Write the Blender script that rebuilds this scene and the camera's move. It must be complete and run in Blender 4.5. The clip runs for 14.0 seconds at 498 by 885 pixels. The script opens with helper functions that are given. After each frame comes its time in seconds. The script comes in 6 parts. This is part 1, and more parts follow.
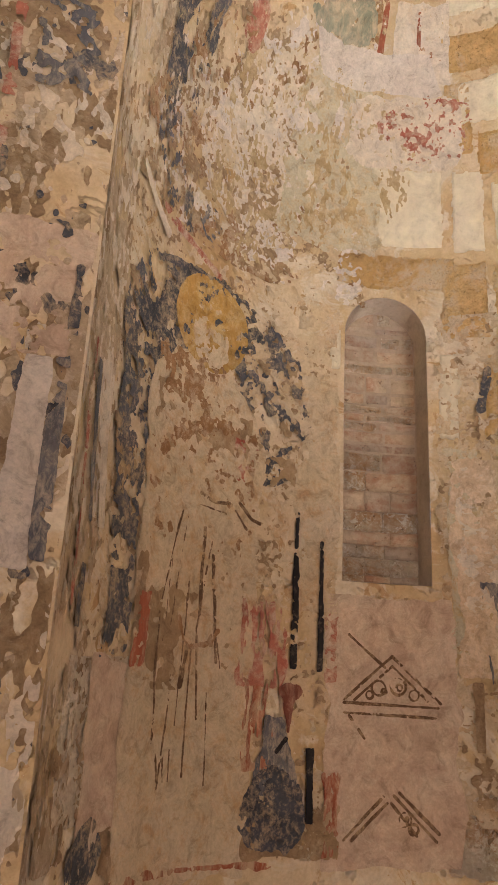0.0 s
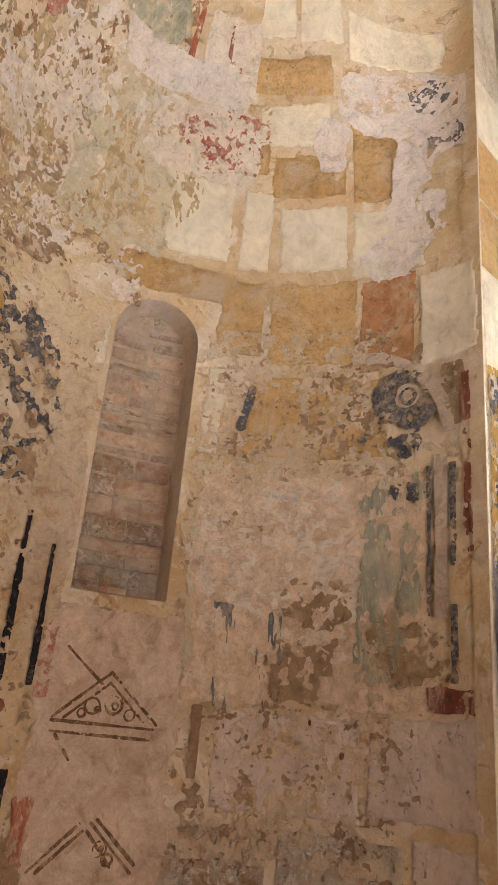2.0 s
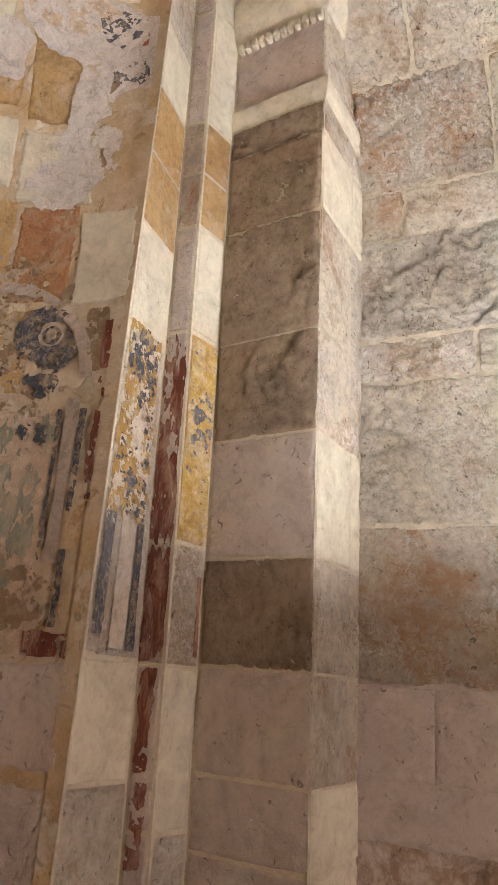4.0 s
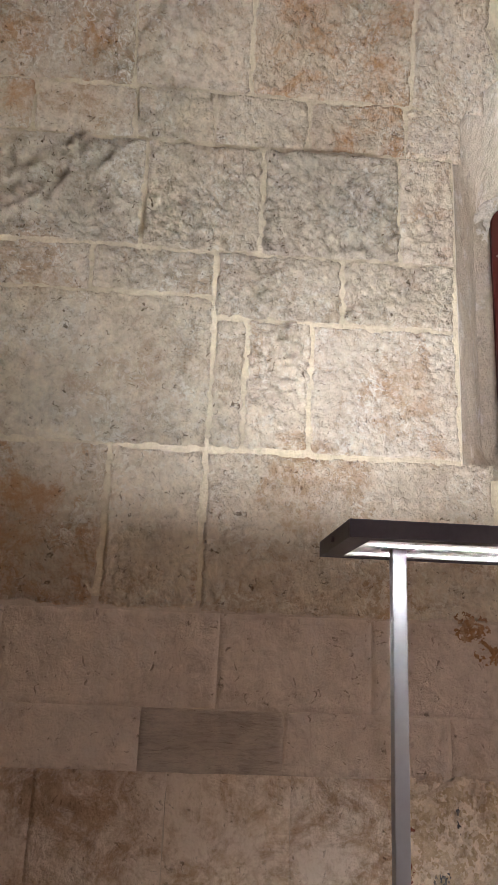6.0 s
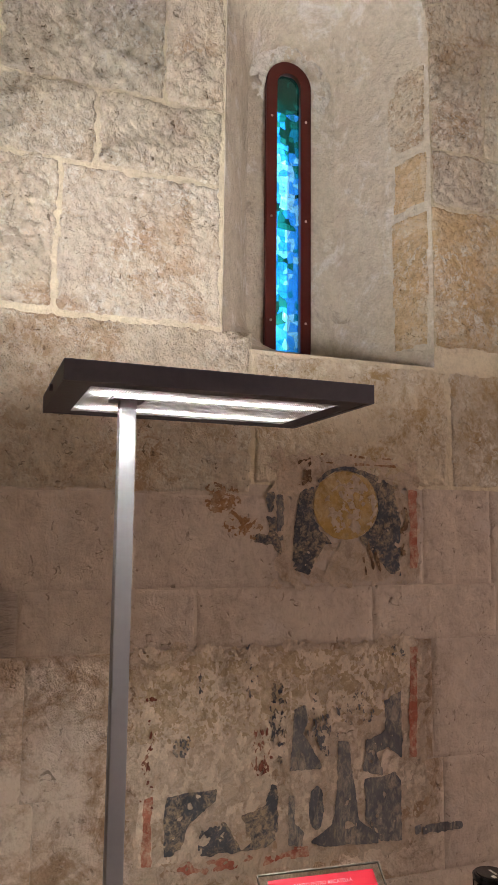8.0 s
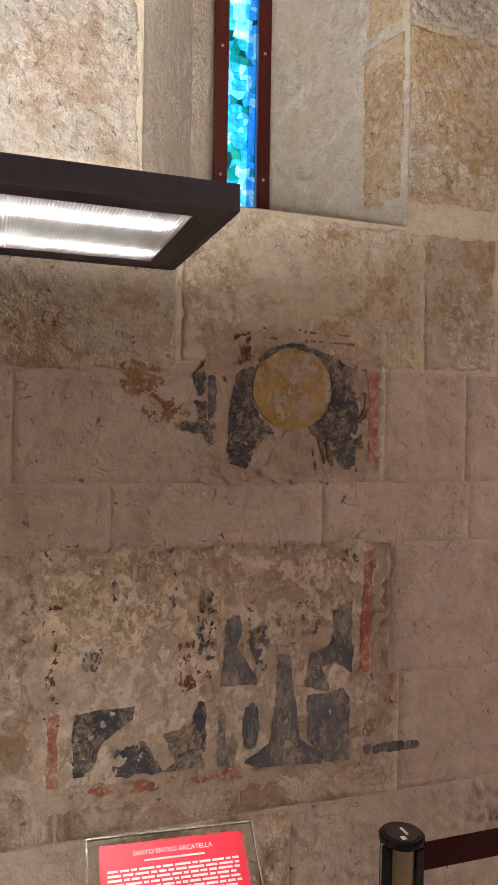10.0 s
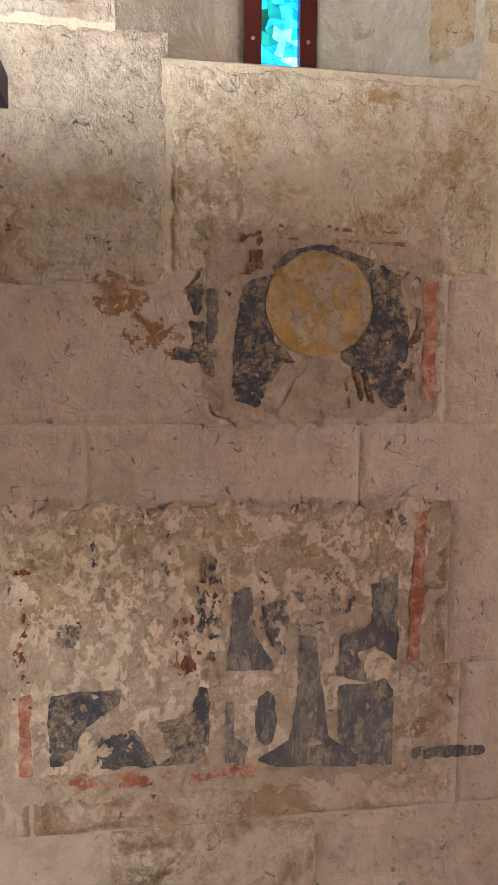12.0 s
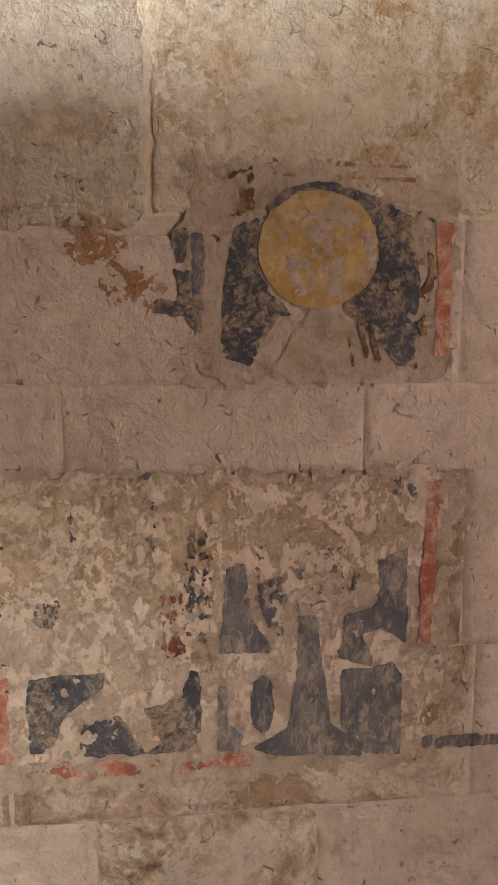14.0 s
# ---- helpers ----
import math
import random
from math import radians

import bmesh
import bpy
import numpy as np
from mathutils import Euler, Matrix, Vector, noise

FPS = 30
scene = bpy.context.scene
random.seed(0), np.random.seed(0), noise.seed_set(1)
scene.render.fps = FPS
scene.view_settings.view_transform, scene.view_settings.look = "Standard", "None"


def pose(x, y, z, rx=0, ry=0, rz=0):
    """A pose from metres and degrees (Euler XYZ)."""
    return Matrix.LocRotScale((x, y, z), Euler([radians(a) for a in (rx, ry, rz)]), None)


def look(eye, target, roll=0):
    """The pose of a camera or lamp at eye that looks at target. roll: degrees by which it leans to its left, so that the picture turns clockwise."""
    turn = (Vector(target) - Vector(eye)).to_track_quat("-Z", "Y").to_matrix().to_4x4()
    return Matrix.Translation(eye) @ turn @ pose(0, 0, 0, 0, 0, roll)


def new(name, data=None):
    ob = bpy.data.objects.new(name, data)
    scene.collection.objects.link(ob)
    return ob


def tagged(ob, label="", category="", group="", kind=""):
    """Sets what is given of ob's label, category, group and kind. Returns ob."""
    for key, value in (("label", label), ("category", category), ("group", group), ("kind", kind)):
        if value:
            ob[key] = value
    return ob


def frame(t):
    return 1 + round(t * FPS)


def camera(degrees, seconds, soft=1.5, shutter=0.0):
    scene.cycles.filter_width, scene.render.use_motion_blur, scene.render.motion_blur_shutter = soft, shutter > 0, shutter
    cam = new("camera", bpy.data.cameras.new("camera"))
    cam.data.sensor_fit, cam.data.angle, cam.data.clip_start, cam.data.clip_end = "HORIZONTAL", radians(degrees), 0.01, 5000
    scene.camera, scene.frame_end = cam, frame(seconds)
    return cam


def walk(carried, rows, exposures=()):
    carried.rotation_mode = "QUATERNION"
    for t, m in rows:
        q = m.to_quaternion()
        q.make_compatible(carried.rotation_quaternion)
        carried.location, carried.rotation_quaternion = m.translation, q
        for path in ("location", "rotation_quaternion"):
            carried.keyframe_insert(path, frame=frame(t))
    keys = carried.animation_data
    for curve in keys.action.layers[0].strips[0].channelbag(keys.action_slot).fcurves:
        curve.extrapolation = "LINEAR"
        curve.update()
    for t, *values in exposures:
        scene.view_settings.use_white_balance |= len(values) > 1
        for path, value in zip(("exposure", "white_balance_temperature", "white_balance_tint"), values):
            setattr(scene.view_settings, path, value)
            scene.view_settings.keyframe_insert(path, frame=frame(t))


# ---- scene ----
cam = camera(37.1, 14.0, 1.5, 0.0)
EXPO = [(0.0, 1.56, 6600, 10), (2.2, 1.6, 6350, 10), (4.3, 1.25, 6050, 10), (5.5, 0.8, 5950, 9), (6.5, 0.36, 6250, 10), (9.0, 0.34, 6550, 11), (11.3, 0.82, 6350, 10), (12.5, 0.95, 6400, 10), (14.0, 0.95, 6450, 10)]
PATH = [
    (0, (0.444, -0.316, 1.727), (1.189, 1.432, 2.351), 3.0),
    (0.5, (0.491, -0.307, 1.725), (1.335, 1.389, 2.369), 3.5),
    (1, (0.55, -0.299, 1.729), (1.493, 1.333, 2.396), 4.3),
    (1.5, (0.635, -0.298, 1.73), (1.684, 1.257, 2.424), 4.9),
    (2, (0.719, -0.294, 1.727), (1.879, 1.172, 2.438), 5.3),
    (2.2, (0.746, -0.295, 1.73), (1.959, 1.124, 2.445), 5.2),
    (4.3, (0.891, -0.464, 1.777), (2.658, 0.254, 2.381), 4.2),
    (4.5, (0.907, -0.482, 1.774), (2.711, 0.147, 2.367), 4.0),
    (5, (0.947, -0.531, 1.769), (2.824, -0.134, 2.334), 3.3),
    (5.5, (0.981, -0.478, 1.74), (2.901, -0.371, 2.289), 2.7),
    (5.8, (1.005, -0.489, 1.733), (2.933, -0.524, 2.264), 2.4),
    (6, (1.012, -0.528, 1.73), (2.942, -0.635, 2.244), 2.4),
    (6.5, (1.04, -0.568, 1.721), (2.96, -0.873, 2.191), 2.2),
    (7, (1.079, -0.593, 1.713), (2.98, -1.063, 2.123), 1.6),
    (7.5, (1.133, -0.632, 1.7), (3.012, -1.232, 2.028), 1.1),
    (8, (1.225, -0.681, 1.691), (3.086, -1.372, 1.929), 0.6),
    (8.5, (1.3, -0.742, 1.675), (3.156, -1.471, 1.832), 0.3),
    (9, (1.358, -0.828, 1.654), (3.216, -1.562, 1.739), 0.4),
    (9.2, (1.383, -0.88, 1.646), (3.244, -1.612, 1.704), 0.6),
    (11.3, (1.757, -1.356, 1.638), (3.699, -1.807, 1.479), 0.5),
    (11.5, (1.792, -1.401, 1.638), (3.744, -1.803, 1.467), 0.5),
    (12, (1.875, -1.517, 1.636), (3.842, -1.821, 1.436), 0.5),
    (12.5, (1.91, -1.609, 1.63), (3.884, -1.837, 1.4), 0.3),
    (13, (1.95, -1.631, 1.625), (3.925, -1.804, 1.365), 0.1),
    (13.5, (1.983, -1.629, 1.619), (3.957, -1.8, 1.341), -0.0),
    (14, (2.032, -1.619, 1.608), (3.998, -1.85, 1.321), -0.0),
]
walk(cam, [(t, look(eye, target, roll)) for t, eye, target, roll in PATH], EXPO)

# ---- world and light ----
world = bpy.data.worlds.new("sky")
scene.world = world
world.use_nodes = True
wn = world.node_tree.nodes
sky = wn.new("ShaderNodeTexSky")
sky.sky_type, sky.sun_disc = "NISHITA", False
sky.sun_elevation, sky.sun_rotation = radians(40), radians(200)
world.node_tree.links.new(sky.outputs[0], wn["Background"].inputs[0])
wn["Background"].inputs[1].default_value = 0.15
UP, DOWN = 92.0, 1500.0               # the floor lamp: upward and downward faces
# Added fill light, unseen, standing in for the nave's unknown lighting.
FILL_WATTS, FILL_COLOUR = 66.0, (1.0, 0.81, 0.80)

# ---- plan, in metres ----
AX, AY, AR = 1.75, 1.10, 1.09          # axis and radius of the apse
SPRING, RISE = 3.10, 2.07              # where its half-dome begins, and its height
EAST, WEST = 3.66, -0.16               # side walls of the nave
PIER_X, PIER_Y = 3.235, 0.45
INNER_X, INNER_Y = 3.30, 0.915         # inner end of the pier's skewed face
PIER_END = 0.425            # corner of the pier beside the apse
STEP_X, STEP_Y = 3.13, 0.95            # inner order of the arch
ARRIS_X, ARRIS_Y = 2.83, 1.06          # edge of the apse
BACK, TOP = -5.2, 5.6


# ---- materials ----
class Mat:
    """A node material under construction."""

    def __init__(self, name):
        self.m = bpy.data.materials.new(name)
        self.m.use_nodes = True
        self.t = self.m.node_tree
        self.b = self.t.nodes["Principled BSDF"]

    def add(self, kind, **values):
        n = self.t.nodes.new(kind)
        for key, value in values.items():
            n.inputs[key].default_value = value
        return n

    def join(self, a, b):
        self.t.links.new(a, b)

    def place(self, stretch=(1, 1, 1), loose=True):
        """World position, shifted for each object where loose."""
        geo = self.add("ShaderNodeNewGeometry")
        mul = self.add("ShaderNodeVectorMath")
        mul.operation = "MULTIPLY"
        mul.inputs[1].default_value = stretch
        self.join(geo.outputs["Position"], mul.inputs[0])
        if not loose:
            return mul.outputs[0]
        info = self.add("ShaderNodeObjectInfo")
        shift = self.add("ShaderNodeVectorMath")
        shift.operation = "MULTIPLY_ADD"
        self.join(info.outputs["Random"], shift.inputs[0])
        shift.inputs[1].default_value = (17, 31, 23)
        self.join(mul.outputs[0], shift.inputs[2])
        return shift.outputs[0]

    def noise(self, where, scale, detail=5, rough=0.6, warp=0.0):
        n = self.add("ShaderNodeTexNoise", Scale=scale, Detail=detail, Roughness=rough, Distortion=warp)
        self.join(where, n.inputs["Vector"])
        return n.outputs[0]

    def ramp(self, value, stops):
        n = self.add("ShaderNodeValToRGB")
        e = n.color_ramp.elements
        while len(e) < len(stops):
            e.new(0.5)
        for el, (at, c) in zip(e, stops):
            el.position, el.color = at, (*c, 1) if len(c) == 3 else c
        self.join(value, n.inputs[0])
        return n.outputs[0]

    def mask(self, value, low, high):
        n = self.add("ShaderNodeMapRange")
        n.inputs[1].default_value, n.inputs[2].default_value = low, high
        self.join(value, n.inputs[0])
        return n.outputs[0]

    def mix(self, how, fac, a, b):
        n = self.t.nodes.new("ShaderNodeMix")
        n.data_type, n.blend_type = "RGBA", how
        for socket, v in ((n.inputs[0], fac), (n.inputs[6], a), (n.inputs[7], b)):
            if isinstance(v, (int, float)):
                socket.default_value = v
            elif isinstance(v, tuple):
                socket.default_value = (*v, 1)
            else:
                self.join(v, socket)
        return n.outputs[2]

    def sums(self, terms):
        """A weighted sum of values."""
        total = None
        for value, weight in terms:
            n = self.add("ShaderNodeMath")
            n.operation = "MULTIPLY_ADD"
            self.join(value, n.inputs[0])
            n.inputs[1].default_value = weight
            n.inputs[2].default_value = 0
            if total is not None:
                self.join(total, n.inputs[2])
            total = n.outputs[0]
        return total

    def done(self, colour, height=None, depth=0.004, rough=0.9, strength=1.0):
        if isinstance(colour, tuple):
            self.b.inputs["Base Color"].default_value = (*colour, 1)
        else:
            self.join(colour, self.b.inputs["Base Color"])
        self.b.inputs["Roughness"].default_value = rough
        self.b.inputs["Specular IOR Level"].default_value = 0.25
        if height is not None:
            bump = self.add("ShaderNodeBump", Strength=strength, Distance=depth)
            self.join(height, bump.inputs["Height"])
            self.join(bump.outputs[0], self.b.inputs["Normal"])
        return self.m


def stone_material(name, light, dark, stain=None, stain_at=0.62, depth=0.006, pit_shade=0.5, grain=22, tint=0.18, stretch=(1, 1, 1), relief_shade=0.55, crust=0.0, veil=0.0):
    """Limestone: tones and stains that run on from block to block, each block's own grain, pits and crust. Grain and
    pits hold painted cavity shade.
    """
    k = Mat(name)
    where, fixed = k.place(stretch), k.place(loose=False)
    big, mid, fine = k.noise(fixed, 2.1, 7, 0.62, 0.6), k.noise(where, grain, 9, 0.74, 0.3), k.noise(where, 150, 4, 0.65)
    colour = k.mix("MIX", k.mask(big, 0.36, 0.64), light, dark)
    cloud = k.noise(where, 7.5, 8, 0.7, 0.7)
    colour = k.mix("MULTIPLY", 0.55, colour, k.ramp(cloud, [(0.34, (0.70, 0.66, 0.61)), (0.5, (0.98, 0.97, 0.96)), (0.66, (1.12, 1.11, 1.08))]))
    # Low grain is darkened in colour for shade that bump cannot cast.
    colour = k.mix("MULTIPLY", relief_shade, colour, k.ramp(mid, [(0.30, (0.40, 0.37, 0.33)), (0.45, (0.88, 0.87, 0.85)), (0.70, (1.22, 1.22, 1.2))]))
    if stain:
        blot = k.sums([(k.noise(fixed, 3.6, 9, 0.7, 0.9), 0.72), (k.noise(where, 26, 6, 0.72, 0.6), 0.28)])
        colour = k.mix("MIX", k.mask(blot, stain_at - 0.07, stain_at + 0.03), colour, k.mix("MIX", k.mask(mid, 0.5, 0.72), stain, light))
    if crust:
        speck = k.mask(k.noise(where, 34, 8, 0.78, 0.7), 0.50, 0.57)
        patchy = k.mask(k.noise(fixed, 3.0, 6, 0.65, 0.6), 0.40, 0.62)
        both_ = k.add("ShaderNodeMath")
        both_.operation = "MULTIPLY"
        k.join(speck, both_.inputs[0])
        k.join(patchy, both_.inputs[1])
        colour = k.mix("MIX", both_.outputs[0], colour, (0.84, 0.80, 0.70))
    if veil:
        thin = k.sums([(k.noise(fixed, 2.7, 9, 0.72, 1.1), 0.75), (fine, 0.25)])
        weak = k.add("ShaderNodeMath")
        weak.operation = "MULTIPLY"
        k.join(k.mask(thin, 0.47, 0.60), weak.inputs[0])
        weak.inputs[1].default_value = veil
        colour = k.mix("MIX", weak.outputs[0], colour, (0.74, 0.67, 0.53))
    # Shade inside the pits is put into the colour.
    pits = k.mask(k.noise(where, grain * 1.7, 4, 0.55, 1.2), 0.63, 0.72)
    colour = k.mix("MULTIPLY", pits, colour, (1 - pit_shade, 1 - pit_shade * 1.05, 1 - pit_shade * 1.1))
    info = k.add("ShaderNodeObjectInfo")
    colour = k.mix("MULTIPLY", 1.0, colour, k.ramp(info.outputs["Random"], [(0, (1 - tint * 0.6, 1 - tint * 0.62, 1 - tint * 0.6)), (1, (1, 1 - tint * 0.1, 1 - tint * 0.3))]))
    chips = k.ramp(k.noise(where, grain * 1.2, 7, 0.66, 0.35), [(0.36, (0, 0, 0)), (0.46, (0.45, 0.45, 0.45)), (0.50, (0.5, 0.5, 0.5)), (0.58, (1, 1, 1))])
    height = k.sums([(mid, 1.0), (chips, 0.55), (fine, 0.30), (big, 0.4), (cloud, 0.7), (pits, -0.7)])
    return k.done(colour, height, depth, 0.92)


M_ROUGH = stone_material("rough cream limestone", (0.80, 0.72, 0.57), (0.72, 0.63, 0.49), (0.54, 0.41, 0.28), 0.59, depth=0.030, grain=22, pit_shade=0.7, relief_shade=0.8, crust=1.0, veil=0.15)
M_PALE = stone_material("pale smooth limestone", (0.80, 0.71, 0.57), (0.72, 0.63, 0.50), (0.52, 0.37, 0.23), 0.57, depth=0.018, pit_shade=0.6, relief_shade=0.7, crust=1.0, veil=0.25)
M_SILL = stone_material("stained sill limestone", (0.74, 0.66, 0.52), (0.66, 0.57, 0.43), (0.46, 0.32, 0.16), 0.55, depth=0.010, pit_shade=0.35, relief_shade=0.45, crust=1.0, veil=0.6)
M_CREAM = stone_material("cream replacement limestone", (0.76, 0.69, 0.53), (0.70, 0.63, 0.48), depth=0.004, pit_shade=0.12, tint=0.08, relief_shade=0.35)
M_OCHRE = stone_material("ochre sandstone", (0.72, 0.49, 0.23), (0.62, 0.39, 0.16), (0.70, 0.57, 0.39), 0.57, depth=0.014, grain=30, pit_shade=0.5, relief_shade=0.6)
M_SAND = stone_material("pale ochre sandstone", (0.76, 0.58, 0.36), (0.68, 0.49, 0.27), (0.76, 0.66, 0.50), 0.57, depth=0.014, grain=26, pit_shade=0.6, relief_shade=0.55, crust=0.5)
M_RUST = stone_material("rust red sandstone", (0.60, 0.32, 0.15), (0.50, 0.23, 0.10), (0.58, 0.42, 0.27), 0.54, depth=0.014, grain=30, relief_shade=0.6)
M_GREY = stone_material("smooth pinkish limestone", (0.67, 0.57, 0.48), (0.59, 0.495, 0.415), (0.61, 0.53, 0.46), 0.60, depth=0.007, pit_shade=0.5, grain=17, relief_shade=0.46, tint=0.10)
M_BROWN = stone_material("brown stained limestone", (0.70, 0.61, 0.48), (0.62, 0.52, 0.39), (0.52, 0.31, 0.16), 0.545, depth=0.022, pit_shade=0.6, relief_shade=0.65, crust=0.6, veil=0.3)
M_SCORED = stone_material("grey limestone scored along its bed", (0.52, 0.445, 0.39), (0.45, 0.385, 0.34), (0.62, 0.53, 0.45), 0.54, depth=0.008, pit_shade=0.4, grain=20, stretch=(1, 1, 6), relief_shade=0.6)
M_FLAKED = stone_material("limestone with flaked plaster", (0.54, 0.39, 0.27), (0.43, 0.305, 0.205), (0.80, 0.68, 0.57), 0.505, depth=0.016, pit_shade=0.5, grain=18, relief_shade=0.6)
M_PIER = stone_material("dark pitted sandstone", (0.60, 0.46, 0.32), (0.49, 0.37, 0.25), depth=0.022, grain=24, pit_shade=0.5, relief_shade=0.7)
M_BRICK = stone_material("thin tan brick", (0.64, 0.54, 0.43), (0.55, 0.44, 0.33), (0.44, 0.26, 0.17), 0.56, depth=0.006, tint=0.5, relief_shade=0.5)


def mortar_material(name, a, b, depth=0.004, patches=None):
    """Lime mortar or render: cloudy, gritty, with chalky or dirty patches where given."""
    k = Mat(name)
    where = k.place(loose=False)
    big, mid, fine = k.noise(where, 4, 7, 0.65, 0.6), k.noise(where, 22, 8, 0.7, 0.4), k.noise(where, 80, 6, 0.7)
    colour = k.mix("MIX", k.mask(big, 0.35, 0.65), a, b)
    if patches:
        for n, (c, scale, at) in enumerate(patches):
            edge = k.sums([(k.noise(where, scale, 9, 0.72, 0.8 + 0.3 * n), 0.8), (mid, 0.2)])
            colour = k.mix("MIX", k.mask(edge, at - 0.03, at + 0.05), colour, c)
    colour = k.mix("MULTIPLY", 0.5, colour, k.ramp(mid, [(0.32, (0.66, 0.63, 0.58)), (0.5, (0.98, 0.97, 0.96)), (0.7, (1.1, 1.1, 1.1))]))
    colour = k.mix("MULTIPLY", 0.45, colour, k.ramp(fine, [(0.3, (0.7, 0.68, 0.66)), (0.6, (1, 1, 1))]))
    return k.done(colour, k.sums([(fine, 0.5), (mid, 0.9), (big, 1.5)]), depth)


M_MORTAR = mortar_material("cream lime mortar", (0.78, 0.69, 0.50), (0.68, 0.59, 0.43), 0.012)
# Kept light so that unseen walls and vault bounce more lamp light.
M_RENDER = mortar_material("pale lime render", (0.80, 0.74, 0.64), (0.72, 0.66, 0.56), 0.014)
M_POINT = mortar_material("pinkish pointing", (0.62, 0.53, 0.43), (0.54, 0.455, 0.365), 0.006)
M_REVEAL = mortar_material("patched cream reveal render", (0.78, 0.71, 0.58), (0.70, 0.62, 0.49), 0.016, [((0.84, 0.80, 0.73), 5.0, 0.55), ((0.50, 0.43, 0.34), 6.0, 0.60)])
# Floor tone raised to send more bounced light up the walls.
M_FLOOR = mortar_material("limestone paving lightened for bounce", (0.52, 0.44, 0.35), (0.43, 0.36, 0.28), 0.003)


def plaster_material(name):
    """Old fresco plaster on stone: cream, ochre and pinkish areas, flaked to the stone in places."""
    k = Mat(name)
    where = k.place(loose=False)
    a, b, c = k.noise(where, 1.7, 7, 0.62, 0.6), k.noise(where, 4.3, 8, 0.66, 0.8), k.noise(where, 13, 9, 0.7, 0.5)
    fine = k.noise(where, 90, 5, 0.65)
    colour = k.ramp(a, [(0.30, (0.50, 0.34, 0.17)), (0.45, (0.60, 0.45, 0.26)), (0.56, (0.66, 0.54, 0.37)), (0.72, (0.60, 0.44, 0.28))])
    colour = k.mix("MIX", k.mask(b, 0.53, 0.60), colour, (0.70, 0.61, 0.46))
    colour = k.mix("MIX", k.mask(k.noise(where, 7, 9, 0.7, 1.4), 0.59, 0.63), colour, (0.48, 0.31, 0.15))
    colour = k.mix("MULTIPLY", 0.5, colour, k.ramp(c, [(0.34, (0.66, 0.62, 0.58)), (0.55, (1.02, 1.02, 1.02))]))
    colour = k.mix("MULTIPLY", 0.4, colour, k.ramp(fine, [(0.3, (0.72, 0.7, 0.68)), (0.6, (1.05, 1.05, 1.05))]))
    chips = k.mask(c, 0.58, 0.64)
    return k.done(colour, k.sums([(chips, -0.7), (fine, 0.3), (b, 1.2), (a, 1.0)]), 0.008)


M_PLASTER = plaster_material("stained ochre plaster")


def plain(name, colour, rough=0.5, metal=0.0, grain=0.0):
    k = Mat(name)
    k.b.inputs["Metallic"].default_value = metal
    if not grain:
        return k.done(colour, rough=rough)
    n = k.noise(k.place(loose=False), 60, 5, 0.6)
    return k.done(k.mix("MULTIPLY", grain, colour, k.ramp(n, [(0.3, (0.7, 0.7, 0.7)), (0.65, (1.1, 1.1, 1.1))])), n, 0.0004, rough)


def glow(name, colour, strength):
    k = Mat(name)
    k.b.inputs["Emission Color"].default_value, k.b.inputs["Emission Strength"].default_value = (*colour, 1), strength
    return k.done((0.8, 0.8, 0.8))


# ---- building helpers ----
def link(name, bm, material, parent=None, label=""):
    mesh = bpy.data.meshes.new(name)
    bm.to_mesh(mesh)
    bm.free()
    return made(name, mesh, material, parent, label)


def made(name, mesh, material, parent=None, label=""):
    if material is not None:
        mesh.materials.append(material)
    ob = new(name, mesh)
    ob.parent = parent
    if label:
        ob["label"] = label
    return ob


def part(name, bm, material, parent, label=""):
    return link(name, bm, material, parent, label)


def sheet(name, verts, faces, material, parent=None, label="", smooth=False):
    mesh = bpy.data.meshes.new(name)
    mesh.from_pydata([tuple(v) for v in verts], [], faces)
    mesh.validate()
    if smooth:
        mesh.polygons.foreach_set("use_smooth", [True] * len(mesh.polygons))
    mesh.update()
    return made(name, mesh, material, parent, label)


def box(bm, x0, x1, y0, y1, z0, z1, bevel=0.0, segments=2):
    r = bmesh.ops.create_cube(bm, size=1, matrix=Matrix.Translation(((x0 + x1) / 2, (y0 + y1) / 2, (z0 + z1) / 2)) @ Matrix.Diagonal((abs(x1 - x0), abs(y1 - y0), abs(z1 - z0), 1)))
    if bevel:
        edges = {e for v in r["verts"] for e in v.link_edges}
        bmesh.ops.bevel(bm, geom=list(edges), offset=bevel, segments=segments, affect="EDGES", profile=0.7)
    return bm


def boxed(*a, **k):
    return box(bmesh.new(), *a, **k)


def tube(bm, a, b, r, n=20, r2=None):
    a, b = Vector(a), Vector(b)
    m = Matrix.Translation((a + b) / 2) @ (b - a).to_track_quat("Z", "Y").to_matrix().to_4x4()
    bmesh.ops.create_cone(bm, cap_ends=True, segments=n, radius1=r, radius2=r if r2 is None else r2, depth=(b - a).length, matrix=m)
    return bm


def empty(name, x, y, z):
    ob = new(name)
    ob.location = (x, y, z)
    ob.empty_display_size = 0.1
    return ob


# ---- noise in the plane ----
def lattice(x, y, seed):
    n = (x.astype(np.int64) * 374761393 + y.astype(np.int64) * 668265263 + seed * 974711) & 0x7FFFFFFF
    n = ((n ^ (n >> 13)) * 1274126177) & 0x7FFFFFFF
    return ((n ^ (n >> 16)) & 0xFFFF) / 65535.0


